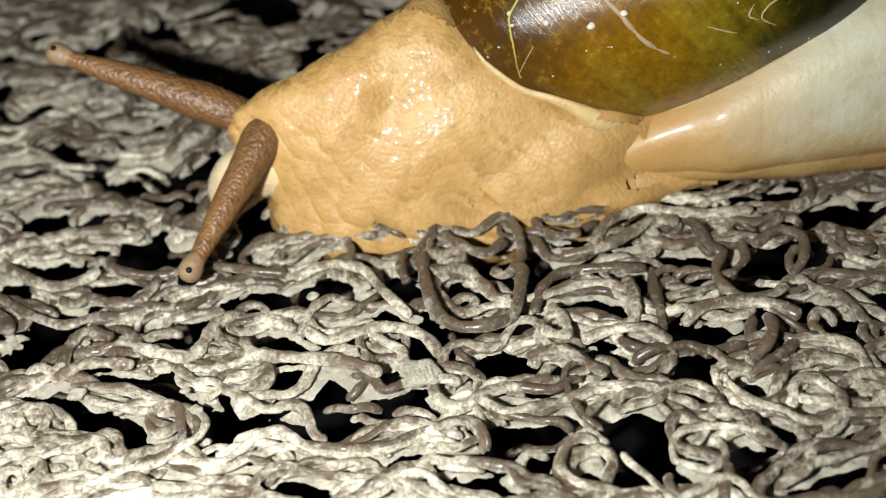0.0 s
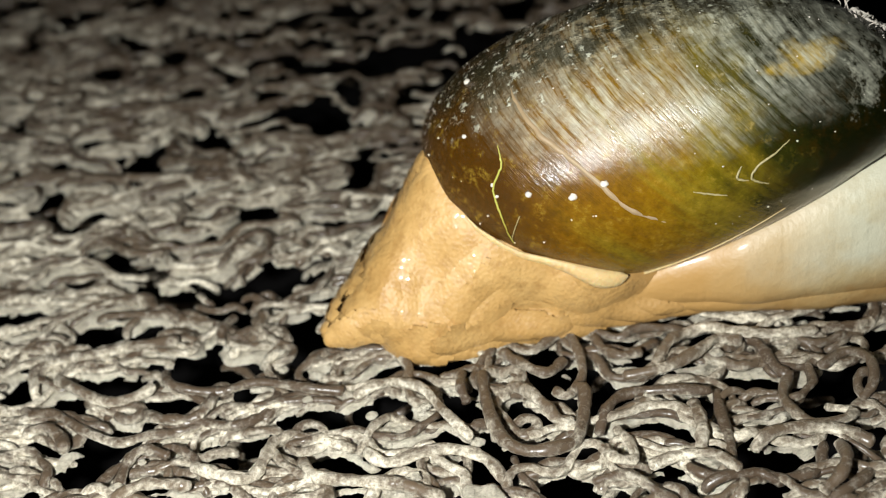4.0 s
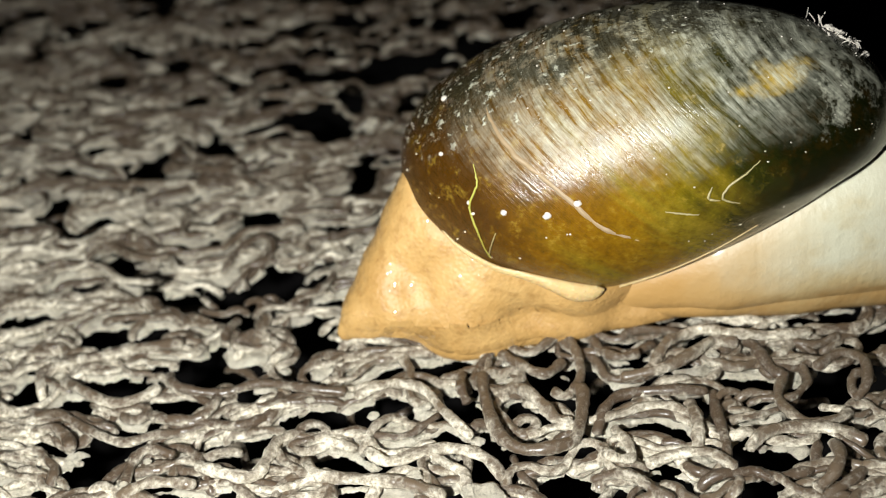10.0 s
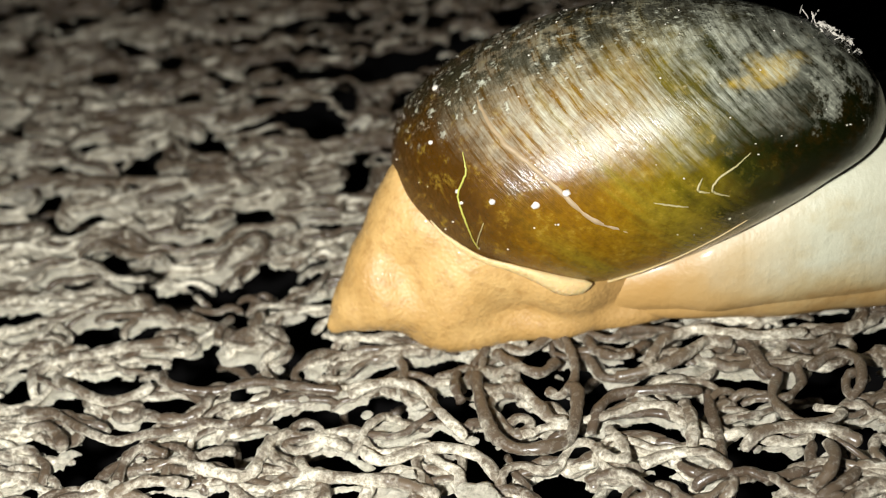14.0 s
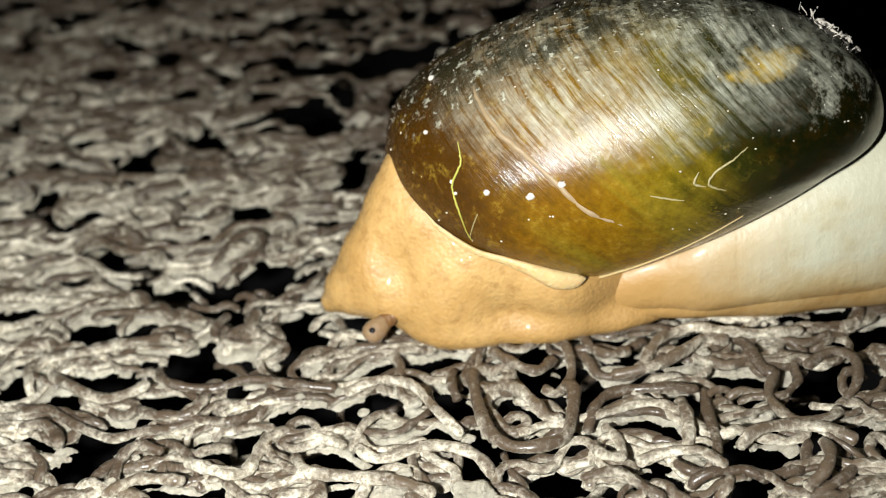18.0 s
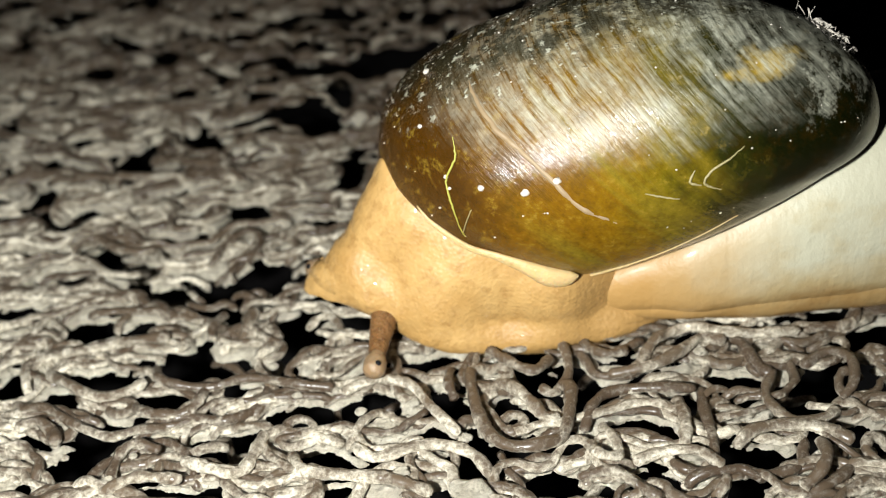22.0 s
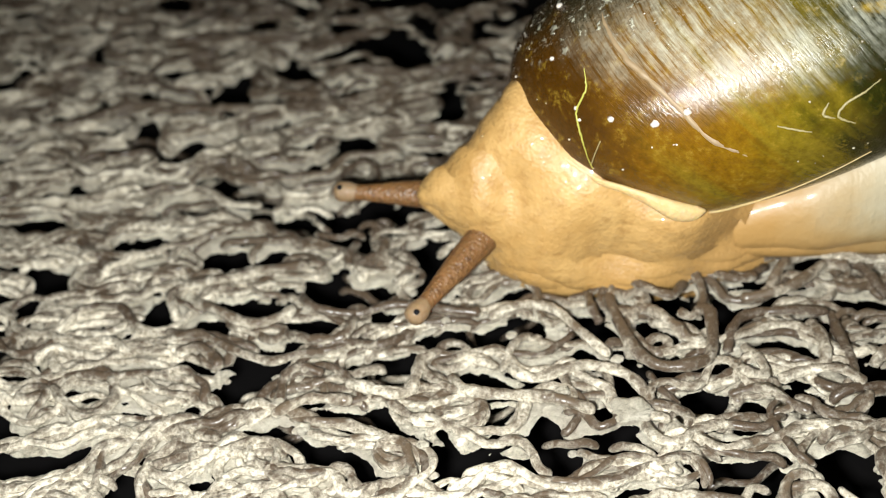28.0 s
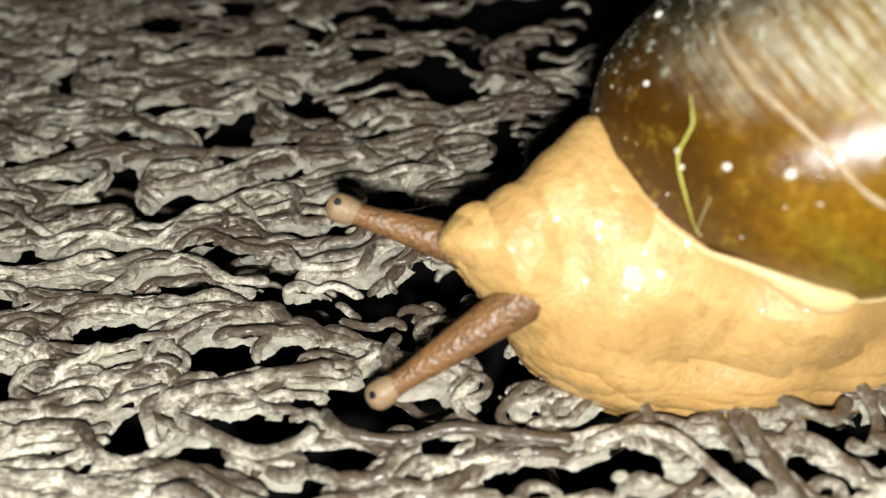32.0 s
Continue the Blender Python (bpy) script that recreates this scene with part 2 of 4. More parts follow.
    # crusty white grit on the top and towards the apex
    high = calc(n, l, "MULTIPLY_ADD", fleck, 1.0, calc(n, l, "MULTIPLY_ADD", z, 0.55, calc(n, l, "MULTIPLY", x, 0.40)))
    caked = calc(n, l, "MULTIPLY", calc(n, l, "MULTIPLY", step(high, 0.98, 1.18), crumbs), calc(n, l, "MULTIPLY_ADD", streak, 0.85, 0.15))
    powder = noise_tex(n, l, co, 7500, 3, 0.6)
    dusty = calc(n, l, "MULTIPLY", step(powder, 0.58, 0.68), step(calc(n, l, "MULTIPLY_ADD", patch, 1.2, z), 0.85, 1.4))
    white = calc(n, l, "MAXIMUM", calc(n, l, "MULTIPLY", worn, 0.75), calc(n, l, "MAXIMUM", caked, calc(n, l, "MULTIPLY", dusty, 0.25)))
    # blackish warty crust and painted rim shade over the crown's back, with pale grit
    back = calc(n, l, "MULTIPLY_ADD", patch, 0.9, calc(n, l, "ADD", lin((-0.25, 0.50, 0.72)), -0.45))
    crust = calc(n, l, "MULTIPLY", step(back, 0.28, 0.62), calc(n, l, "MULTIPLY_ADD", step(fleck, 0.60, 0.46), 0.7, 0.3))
    # this blackening also puts the far rim's shade into the colour
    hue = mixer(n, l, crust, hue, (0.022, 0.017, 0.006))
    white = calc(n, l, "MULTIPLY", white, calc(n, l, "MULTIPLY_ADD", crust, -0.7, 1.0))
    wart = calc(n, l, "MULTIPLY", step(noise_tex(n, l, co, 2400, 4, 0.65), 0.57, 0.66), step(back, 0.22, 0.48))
    white = calc(n, l, "MAXIMUM", white, calc(n, l, "MULTIPLY", wart, 0.8))
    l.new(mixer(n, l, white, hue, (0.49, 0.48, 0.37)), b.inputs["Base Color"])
    l.new(ramp(n, l, white, [(0.0, (0.22,) * 3), (0.3, (0.38,) * 3), (0.9, (0.56,) * 3)]), b.inputs["Roughness"])
    b.inputs["Specular IOR Level"].default_value = 0.5
    first = bump(n, l, lines, b, 0.00016, 0.36)
    second = bump(n, l, patch, b, 0.0005, 0.12, first)
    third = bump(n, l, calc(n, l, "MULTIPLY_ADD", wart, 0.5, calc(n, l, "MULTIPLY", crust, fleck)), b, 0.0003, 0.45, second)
    bump(n, l, grit, b, 0.00004, 0.2, third)
    return m


STRAND = strand_material()
DIRT = dirt_material()
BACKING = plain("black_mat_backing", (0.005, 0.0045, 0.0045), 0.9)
CONCRETE = plain("dark_concrete", (0.16, 0.15, 0.14), 0.9)
SKIN = skin_material("tan_wet_skin", (0.355, 0.196, 0.056), (0.48, 0.298, 0.108), (0.29, 0.152, 0.041), sss=0.0, meets_foot=True, dapple=0.65)
SPOTTED = skin_material("pale_spotted_skin", (0.58, 0.42, 0.23), (0.62, 0.47, 0.28), (0.30, 0.15, 0.06), grain=1300, dapple=0.6)
PALE = skin_material("pale_translucent_skin", (0.46, 0.36, 0.22), (0.54, 0.44, 0.29), (0.38, 0.27, 0.14))
BROWN = skin_material("brown_tentacle_skin", (0.125, 0.058, 0.019), (0.19, 0.093, 0.032), (0.05, 0.022, 0.009), 0.5, 0.15, 3200, 0.00007, 0.15, 0.8)
RIM = skin_material("cream_collar_skin", (0.45, 0.30, 0.125), (0.54, 0.385, 0.18), (0.37, 0.225, 0.085))
TIP = skin_material("grey_tip_skin", (0.20, 0.125, 0.062), (0.27, 0.18, 0.10), (0.13, 0.075, 0.04))
FOOT = foot_material()
SHELL = shell_material()
EYE = plain("black_eye", (0.01, 0.01, 0.012), 0.12)
FIBRE = plain("yellow_plant_fibre", (0.42, 0.40, 0.07), 0.5)
LINT = plain("pale_lint", (0.62, 0.56, 0.48), 0.7)
HAIR = plain("straw_coloured_fibre", (0.36, 0.30, 0.14), 0.5)
RIDGE = plain("pinkish_horn_ridge", (0.30, 0.21, 0.115), 0.55)


# ---- mesh helpers, in mm ----
def part(name, verts, faces, material, parent=None, label="", smooth=True, at=(0, 0, 0)):
    me = bpy.data.meshes.new(name)
    v = (np.asarray(verts, float) - np.asarray(at, float)) * MM
    me.from_pydata(v.tolist(), [], faces)
    me.materials.append(material)
    if smooth:
        me.polygons.foreach_set("use_smooth", [True] * len(me.polygons))
    me.update()
    ob = new(name, me)
    ob.parent = parent
    if label:
        tagged(ob, label)
    return ob


def glide(ctrl, n):
    """Catmull-Rom through the rows of ctrl."""
    c = np.asarray(ctrl, float)
    c = np.vstack([2 * c[0] - c[1], c, 2 * c[-1] - c[-2]])
    k = len(c) - 3
    out = []
    for u in np.linspace(0, k - 1e-6, n):
        i = int(u)
        f = u - i
        p0, p1, p2, p3 = c[i], c[i + 1], c[i + 2], c[i + 3]
        out.append(0.5 * (2 * p1 + (p2 - p0) * f + (2 * p0 - 5 * p1 + 4 * p2 - p3) * f * f + (3 * p1 - p0 - 3 * p2 + p3) * f ** 3))
    return np.array(out)


def loft(rows, rings=40, seg=32, floor=None, lump=0.0, seed=0.0, power=1.0):
    """A body along rows of (x, y, z, half width, half height)."""
    g = glide(rows, rings)
    p, rw, rh = g[:, :3], np.maximum(g[:, 3], 0.02), np.maximum(g[:, 4], 0.02)
    t = np.gradient(p, axis=0)
    t /= np.linalg.norm(t, axis=1)[:, None]
    side = np.cross([0, 0, 1.0], t)
    side /= np.linalg.norm(side, axis=1)[:, None]
    up = np.cross(t, side)
    a = np.linspace(0, 2 * np.pi, seg, endpoint=False)
    ca, sa = (np.sign(q) * np.abs(q) ** power for q in (np.cos(a), np.sin(a)))
    v = (p[:, None] + side[:, None] * (rw[:, None] * ca)[..., None] + up[:, None] * (rh[:, None] * sa)[..., None]).reshape(-1, 3)
    if lump:
        for i in range(len(v)):
            v[i] += lump * np.array(noise.noise_vector(Vector(v[i] * 0.45 + seed)))
    if floor is not None:
        v[:, 2] = np.maximum(v[:, 2], floor)
    return v, tube_faces(rings, seg)


def tube_faces(rings, seg):
    f = []
    for r in range(rings - 1):
        for s in range(seg):
            a, b = r * seg + s, r * seg + (s + 1) % seg
            f.append((a, b, b + seg, a + seg))
    f.append(tuple(range(seg - 1, -1, -1)))
    f.append(tuple(range((rings - 1) * seg, rings * seg)))
    return f


def ball(c, r, seg=16, rings=10):
    v, f = [], []
    for i in range(rings + 1):
        b = math.pi * i / rings
        for s in range(seg):
            a = 2 * math.pi * s / seg
            v.append((c[0] + r * math.sin(b) * math.cos(a), c[1] + r * math.sin(b) * math.sin(a), c[2] + r * math.cos(b)))
    return v, tube_faces(rings + 1, seg)


def smooth_union(parts, k):
    d = parts[0]
    for q in parts[1:]:
        h = np.clip(0.5 + 0.5 * (q - d) / k, 0, 1)
        d = q * (1 - h) + d * h - k * h * (1 - h)
    return d


def skin_over(field, lo, hi, step):
    """A closed smooth surface where field(x, y, z) is zero."""
    ax = [np.arange(a, b + step, step) for a, b in zip(lo, hi)]
    g = np.meshgrid(*ax, indexing="ij")
    d = field(*g)
    c = [d[i:d.shape[0] - 1 + i, j:d.shape[1] - 1 + j, k:d.shape[2] - 1 + k] for i in (0, 1) for j in (0, 1) for k in (0, 1)]
    offs = [(i, j, k) for i in (0, 1) for j in (0, 1) for k in (0, 1)]
    inside = sum((q < 0).astype(int) for q in c)
    cells = (inside > 0) & (inside < 8)
    total, count = np.zeros(cells.shape + (3,)), np.zeros(cells.shape)
    for a in range(8):
        for b in range(a + 1, 8):
            if sum(abs(offs[a][m] - offs[b][m]) for m in range(3)) != 1:
                continue
            cross = (c[a] < 0) != (c[b] < 0)
            f = np.where(cross, c[a] / np.where(cross, c[a] - c[b], 1), 0)
            for m in range(3):
                total[..., m] += np.where(cross, offs[a][m] + f * (offs[b][m] - offs[a][m]), 0)
            count += cross
    idx = np.full(cells.shape, -1)
    where = np.argwhere(cells)
    idx[cells] = np.arange(len(where))
    v = (where + total[cells] / count[cells][:, None]) * step + np.array([a[0] for a in ax])
    faces = []
    for m in range(3):
        n1, n2 = [q for q in range(3) if q != m]
        sl = [slice(None)] * 3
        s0, s1 = list(sl), list(sl)
        s0[m], s1[m] = slice(0, -1), slice(1, None)
        sign = (d[tuple(s0)] < 0).astype(int) - (d[tuple(s1)] < 0).astype(int)
        for e in np.argwhere(sign != 0):
            if e[n1] == 0 or e[n2] == 0:
                continue
            q = []
            for o1, o2 in ((1, 1), (0, 1), (0, 0), (1, 0)):
                w = e.copy()
                w[n1] -= o1
                w[n2] -= o2
                q.append(int(idx[tuple(w)]) if all(w[r] < idx.shape[r] for r in range(3)) else -1)
            if min(q) < 0:
                continue
            flip = (sign[tuple(e)] > 0) != (m == 1)
            faces.append(tuple(q if flip else q[::-1]))
    return v, faces


def chain(points):
    """Balls of changing radius strung along points of (x, y, z, r), as one field."""
    def f(x, y, z):
        best = None
        for (x0, y0, z0, r0), (x1, y1, z1, r1) in zip(points, points[1:]):
            dx, dy, dz = x1 - x0, y1 - y0, z1 - z0
            h = np.clip(((x - x0) * dx + (y - y0) * dy + (z - z0) * dz) / (dx * dx + dy * dy + dz * dz), 0, 1)
            q = np.sqrt((x - x0 - h * dx) ** 2 + (y - y0 - h * dy) ** 2 + (z - z0 - h * dz) ** 2) - (r0 + (r1 - r0) * h)
            best = q if best is None else smooth_union([best, q], 0.5)
        return best
    return f


# ---- the ground and the mat ----
def sheet(name, x0, x1, y0, y1, top, bottom, material):
    v = [(x, y, z) for z in (bottom, top) for y in (y0, y1) for x in (x0, x1)]
    f = [(4, 5, 7, 6), (1, 0, 2, 3), (0, 1, 5, 4), (3, 2, 6, 7), (2, 0, 4, 6), (1, 3, 7, 5)]
    return part(name, v, f, material, smooth=False)


tagged(sheet("ground", -600, 600, -600, 900, -8.5, -20, CONCRETE), "dark concrete ground under the mat", kind="structure")

doormat = tagged(new("doormat"), "dusty brown looped vinyl doormat caked with pale dried mud", "doormat")
# near black with almost no gloss, so the gaps' shade sits in its colour
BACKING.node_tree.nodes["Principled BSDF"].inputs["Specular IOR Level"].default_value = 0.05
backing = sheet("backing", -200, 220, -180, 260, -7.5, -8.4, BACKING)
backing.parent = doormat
MAT_X, MAT_Y, CELL = (-50, 42), (14, 104), 0.12
rng = np.random.RandomState(4)


GAPS = []


def gap(x, y, half, wide, turn):
    """One of the larger dark gaps between the matted threads: centre, half length, half width, turn."""
    GAPS.append((x, y, half, wide, radians(turn)))


def large_gaps():
    gap(-14.8, 37.6, 1.2, 0.56, -31)
    gap(-14.0, 40.5, 1.0, 0.45, -13)
    gap(-12.9, 41.3, 0.7, 0.45, -24)
    gap(-16.0, 40.3, 1.0, 0.22, -9)
    gap(-11.5, 37.4, 0.6, 0.43, -44)
    gap(-10.0, 37.4, 0.7, 0.43, -29)
    gap(-9.4, 38.1, 0.5, 0.24, -42)
    gap(-8.2, 37.5, 0.6, 0.42, -43)
    gap(-9.1, 40.2, 0.4, 0.22, -57)
    gap(-7.1, 39.9, 0.6, 0.28, -62)
    gap(-6.8, 38.0, 0.4, 0.14, -64)
    gap(-11.7, 35.9, 1.2, 0.58, -17)
    gap(-9.8, 35.0, 0.5, 0.23, 57)
    gap(-9.9, 33.3, 0.3, 0.31, -53)
    gap(-9.1, 32.1, 0.8, 0.39, -17)
    gap(-14.0, 35.2, 1.5, 0.33, -25)
    gap(-16.1, 36.6, 1.0, 0.34, -16)
    gap(-13.9, 34.0, 1.2, 0.44, -28)
    gap(-16.5, 34.3, 0.7, 0.32, -27)
    gap(-15.3, 32.5, 0.6, 0.31, -31)
    gap(-14.0, 32.6, 0.4, 0.27, -26)
    gap(-18.7, 37.2, 0.3, 0.34, -16)
    gap(-8.5, 33.3, 0.6, 0.32, -16)
    gap(-7.2, 32.4, 0.5, 0.20, -65)
    gap(-16.7, 31.8, 0.5, 0.31, 37)
    gap(-12.0, 38.9, 0.9, 0.17, -12)
    gap(-5.0, 34.2, 0.5, 0.40, 11)
    gap(-5.0, 32.0, 0.5, 0.46, -34)
    gap(-3.8, 33.6, 0.5, 0.48, -30)
    gap(-2.6, 34.5, 0.8, 0.20, -17)
    gap(-0.6, 35.1, 0.3, 0.29, -58)
    gap(0.6, 35.1, 0.5, 0.28, -82)
    gap(-3.1, 31.6, 0.7, 0.35, -41)
    gap(-0.5, 32.2, 0.5, 0.47, -38)
    gap(0.3, 33.7, 1.1, 0.56, -47)
    gap(1.1, 31.6, 0.8, 0.34, -61)
    gap(0.3, 30.7, 0.6, 0.30, -36)
    gap(-1.7, 30.8, 0.4, 0.26, -50)
    gap(2.5, 35.8, 0.8, 0.42, -30)
    gap(2.1, 32.5, 0.6, 0.27, -50)
    gap(3.8, 33.9, 0.9, 0.64, -43)
    gap(4.7, 35.5, 0.3, 0.41, -47)
    gap(5.8, 34.8, 0.8, 0.46, -66)
    gap(2.8, 33.1, 1.1, 0.40, -58)
    gap(1.5, 30.6, 0.7, 0.21, -68)
    gap(3.0, 29.2, 0.5, 0.44, -17)
    gap(3.8, 29.7, 0.2, 0.21, -68)
    gap(-0.5, 29.2, 0.5, 0.55, -8)
    gap(-4.3, 30.5, 0.9, 0.23, -8)
    gap(7.0, 36.5, 0.5, 0.42, -16)
    gap(7.8, 35.5, 0.4, 0.32, -76)
    gap(9.3, 36.2, 0.3, 0.19, 27)
    gap(11.3, 33.6, 0.8, 0.45, -28)
    gap(14.7, 32.5, 0.4, 0.53, -20)
    gap(16.3, 33.8, 0.2, 0.30, -33)
    gap(5.5, 30.9, 0.5, 0.21, -75)
    gap(7.2, 31.3, 0.8, 0.31, -37)
    gap(7.5, 28.8, 0.7, 0.47, -25)
    gap(9.7, 29.5, 0.5, 0.19, -73)
    gap(10.4, 28.9, 0.4, 0.17, 24)
    gap(12.1, 29.5, 1.0, 0.17, -25)
    gap(13.8, 28.9, 0.4, 0.15, -83)
    gap(12.6, 28.0, 0.7, 0.16, -3)
    gap(4.6, 28.4, 0.7, 0.36, -10)
    gap(10.1, 27.7, 0.5, 0.21, -24)
    gap(16.3, 32.3, 0.6, 0.35, 22)
    gap(14.2, 34.6, 0.5, 0.21, -33)
    gap(11.4, 31.1, 0.6, 0.11, -16)
    gap(9.6, 31.3, 0.5, 0.13, -85)
    gap(15.2, 30.3, 0.6, 0.29, 18)
    gap(-15.8, 46.9, 1.2, 0.70, -41)
    gap(-12.6, 43.1, 1.1, 0.61, -38)
    gap(-10.8, 41.7, 0.9, 0.37, -23)
    gap(-10.0, 43.4, 1.0, 0.42, -32)
    gap(-6.3, 43.7, 0.7, 0.48, -70)
    gap(-7.0, 42.4, 0.6, 0.46, -30)
    gap(-14.7, 42.7, 0.8, 0.37, -10)
    gap(-18.0, 43.4, 0.7, 0.28, -15)
    gap(-18.1, 42.6, 0.4, 0.23, -10)
    gap(-10.1, 49.0, 0.4, 0.72, -19)
    gap(-12.0, 50.2, 0.6, 0.52, -37)
    gap(-11.5, 44.6, 0.4, 0.48, -43)
    gap(-18.1, 46.4, 0.2, 0.30, -10)
    gap(-8.1, 45.1, 0.5, 0.39, -40)
    gap(-12.7, 44.9, 0.2, 0.29, -43)
    gap(-20.3, 51.8, 0.7, 0.37, -22)
    gap(-22.1, 53.3, 0.5, 0.54, -28)
    gap(-16.1, 51.2, 0.3, 0.42, -36)
    gap(-5.8, 40.5, 0.4, 0.36, -24)
    gap(-4.2, 27.1, 1.0, 0.50, -36)
    gap(-6.5, 28.5, 0.8, 0.28, -70)
    gap(-10.6, 27.8, 1.7, 0.38, -31)
    gap(-12.4, 29.5, 1.0, 0.26, -21)
    gap(-4.0, 28.2, 1.0, 0.29, -24)
    gap(0.7, 27.4, 0.7, 0.22, -32)
    gap(-2.1, 26.9, 0.7, 0.28, -35)
    gap(8.4, 25.2, 0.7, 0.22, -40)
    gap(2.6, 25.8, 0.8, 0.27, -52)
    gap(3.6, 25.4, 0.6, 0.19, -67)
    gap(12.5, 24.4, 0.6, 0.20, -26)
    gap(15.5, 23.9, 0.5, 0.18, -35)
    gap(16.4, 27.0, 1.0, 0.33, -63)
    gap(8.7, 23.2, 0.7, 0.17, -64)
    gap(0.9, 24.1, 0.8, 0.35, -49)
    gap(-5.1, 24.8, 0.6, 0.23, -66)
    gap(-8.0, 25.3, 1.0, 0.30, -15)
    gap(10.3, 22.4, 0.6, 0.26, -58)
    gap(6.7, 23.8, 1.1, 0.22, -77)
    gap(3.3, 23.1, 0.7, 0.23, -18)
    gap(5.6, 26.1, 0.5, 0.18, -37)

def gap_field():
    """How far each place of the mat lies from the nearest gap, in mm; below zero within a gap."""
    nx, ny = int((MAT_X[1] - MAT_X[0]) / CELL), int((MAT_Y[1] - MAT_Y[0]) / CELL)
    gx, gy = MAT_X[0] + CELL * np.arange(nx), MAT_Y[0] + CELL * np.arange(ny)
    small, fine = np.zeros((ny, nx)), np.zeros((ny, nx))
    for j, y in enumerate(gy):
        for i, x in enumerate(gx):
            w = 1.2 * noise.noise(Vector((x * 0.22, y * 0.22, 2.0)))
            fine[j, i] = noise.noise(Vector((x * 0.9, y * 1.3, 41.0))) if y > 48 else 0
            small[j, i] = noise.noise(Vector((x * 0.40 + w * 0.5, y * 0.90 + w, 11.0))) + 0.5 * noise.noise(Vector((x * 0.95, y * 1.9, 31.0)))
    x, y = np.meshgrid(gx, gy)
    kept = np.clip(1 - np.maximum(np.abs(x + 1.5) - 17.5, np.abs(y - 35.5) - 8) / 3.0, 0, 1)
    # a far patch set darker by more fine gaps
    worn = np.exp(-((x + 3) / 10.0) ** 2 - ((y - 70) / 12.0) ** 2)
    small = small + 1.1 * worn * fine
    # gaps also open up with distance, which darkens the far mat
    m = 0.60 * (0.14 + 0.015 * kept + 0.10 * np.clip((30 - y) / 4, 0, 1) - 0.17 * worn - 0.003 * (x - 2) - 0.005 * np.clip(y - 48, 0, 30) - small)
    for cx, cy, half, wide, a in GAPS:
        r = half + wide + 1.5
        win = (slice(max(int((cy - r - MAT_Y[0]) / CELL), 0), int((cy + r - MAT_Y[0]) / CELL)), slice(max(int((cx - r - MAT_X[0]) / CELL), 0), int((cx + r - MAT_X[0]) / CELL)))
        u = (x[win] - cx) * math.cos(a) + (y[win] - cy) * math.sin(a)
        v = (y[win] - cy) * math.cos(a) - (x[win] - cx) * math.sin(a)
        d = np.hypot(np.maximum(np.abs(u) - max(half - 0.5 * wide, 0), 0), v) - 0.74 * wide + 0.20 * small[win]
        m[win] = np.minimum(m[win], d)
    return m


def read(grid, x, y):
    """The grid's value at places of the mat."""
    i = np.clip((np.asarray(x) - MAT_X[0]) / CELL, 0, grid.shape[1] - 1.01)
    j = np.clip((np.asarray(y) - MAT_Y[0]) / CELL, 0, grid.shape[0] - 1.01)
    i0, j0 = i.astype(int), j.astype(int)
    a, b = i - i0, j - j0
    return (grid[j0, i0] * (1 - a) + grid[j0, i0 + 1] * a) * (1 - b) + (grid[j0 + 1, i0] * (1 - a) + grid[j0 + 1, i0 + 1] * a) * b


def strand_paths(count):
    """Wavy vinyl threads that run along the mat and bend round its gaps."""
    x, y = rng.uniform(*MAT_X, 3 * count), rng.uniform(*MAT_Y, 3 * count)
    firm = read(GAP_M, x, y) > 0.1
    x, y = x[firm][:count], y[firm][:count]
    count = len(x)
    h = rng.normal(0, 0.25, count) + math.pi * (rng.rand(count) < 0.5)
    dx, dy = np.cos(h), np.sin(h)
    curl = rng.normal(0, 0.05, count) + np.where(rng.rand(count) < 0.22, rng.normal(0, 0.28, count), 0)
    drift = rng.normal(0, 1.0, count)
    steps, pace = 34, 0.27
    px, py = np.zeros((steps, count)), np.zeros((steps, count))
    for k in range(steps):
        px[k], py[k] = x, y
        gx, gy = read(SLOPE_X, x, y), read(SLOPE_Y, x, y)
        m = read(GAP_M, x, y)
        g = np.hypot(gx, gy) + 1e-6
        s = np.sign(dx * gy - dy * gx)
        w = 0.42 * np.clip(1.2 - m, 0.15, 1) * np.clip(g / 0.3, 0, 1)
        push = np.clip(0.30 - m, 0, 0.5) * 1.3
        c, q = np.cos(curl), np.sin(curl)
        dx, dy = dx * c - dy * q, dx * q + dy * c
        dx = dx + w * s * gy / g + push * gx / g + 0.10 * np.sign(dx) * (np.abs(curl) < 0.15)
        dy = dy - w * s * gx / g + push * gy / g - 0.05 * dy + 0.03 * drift
        n = np.hypot(dx, dy)
        dx, dy = dx / n, dy / n
        x, y = x + pace * dx, y + pace * dy
    return px, py, rng.randint(12, steps, count)


LEVELS = []


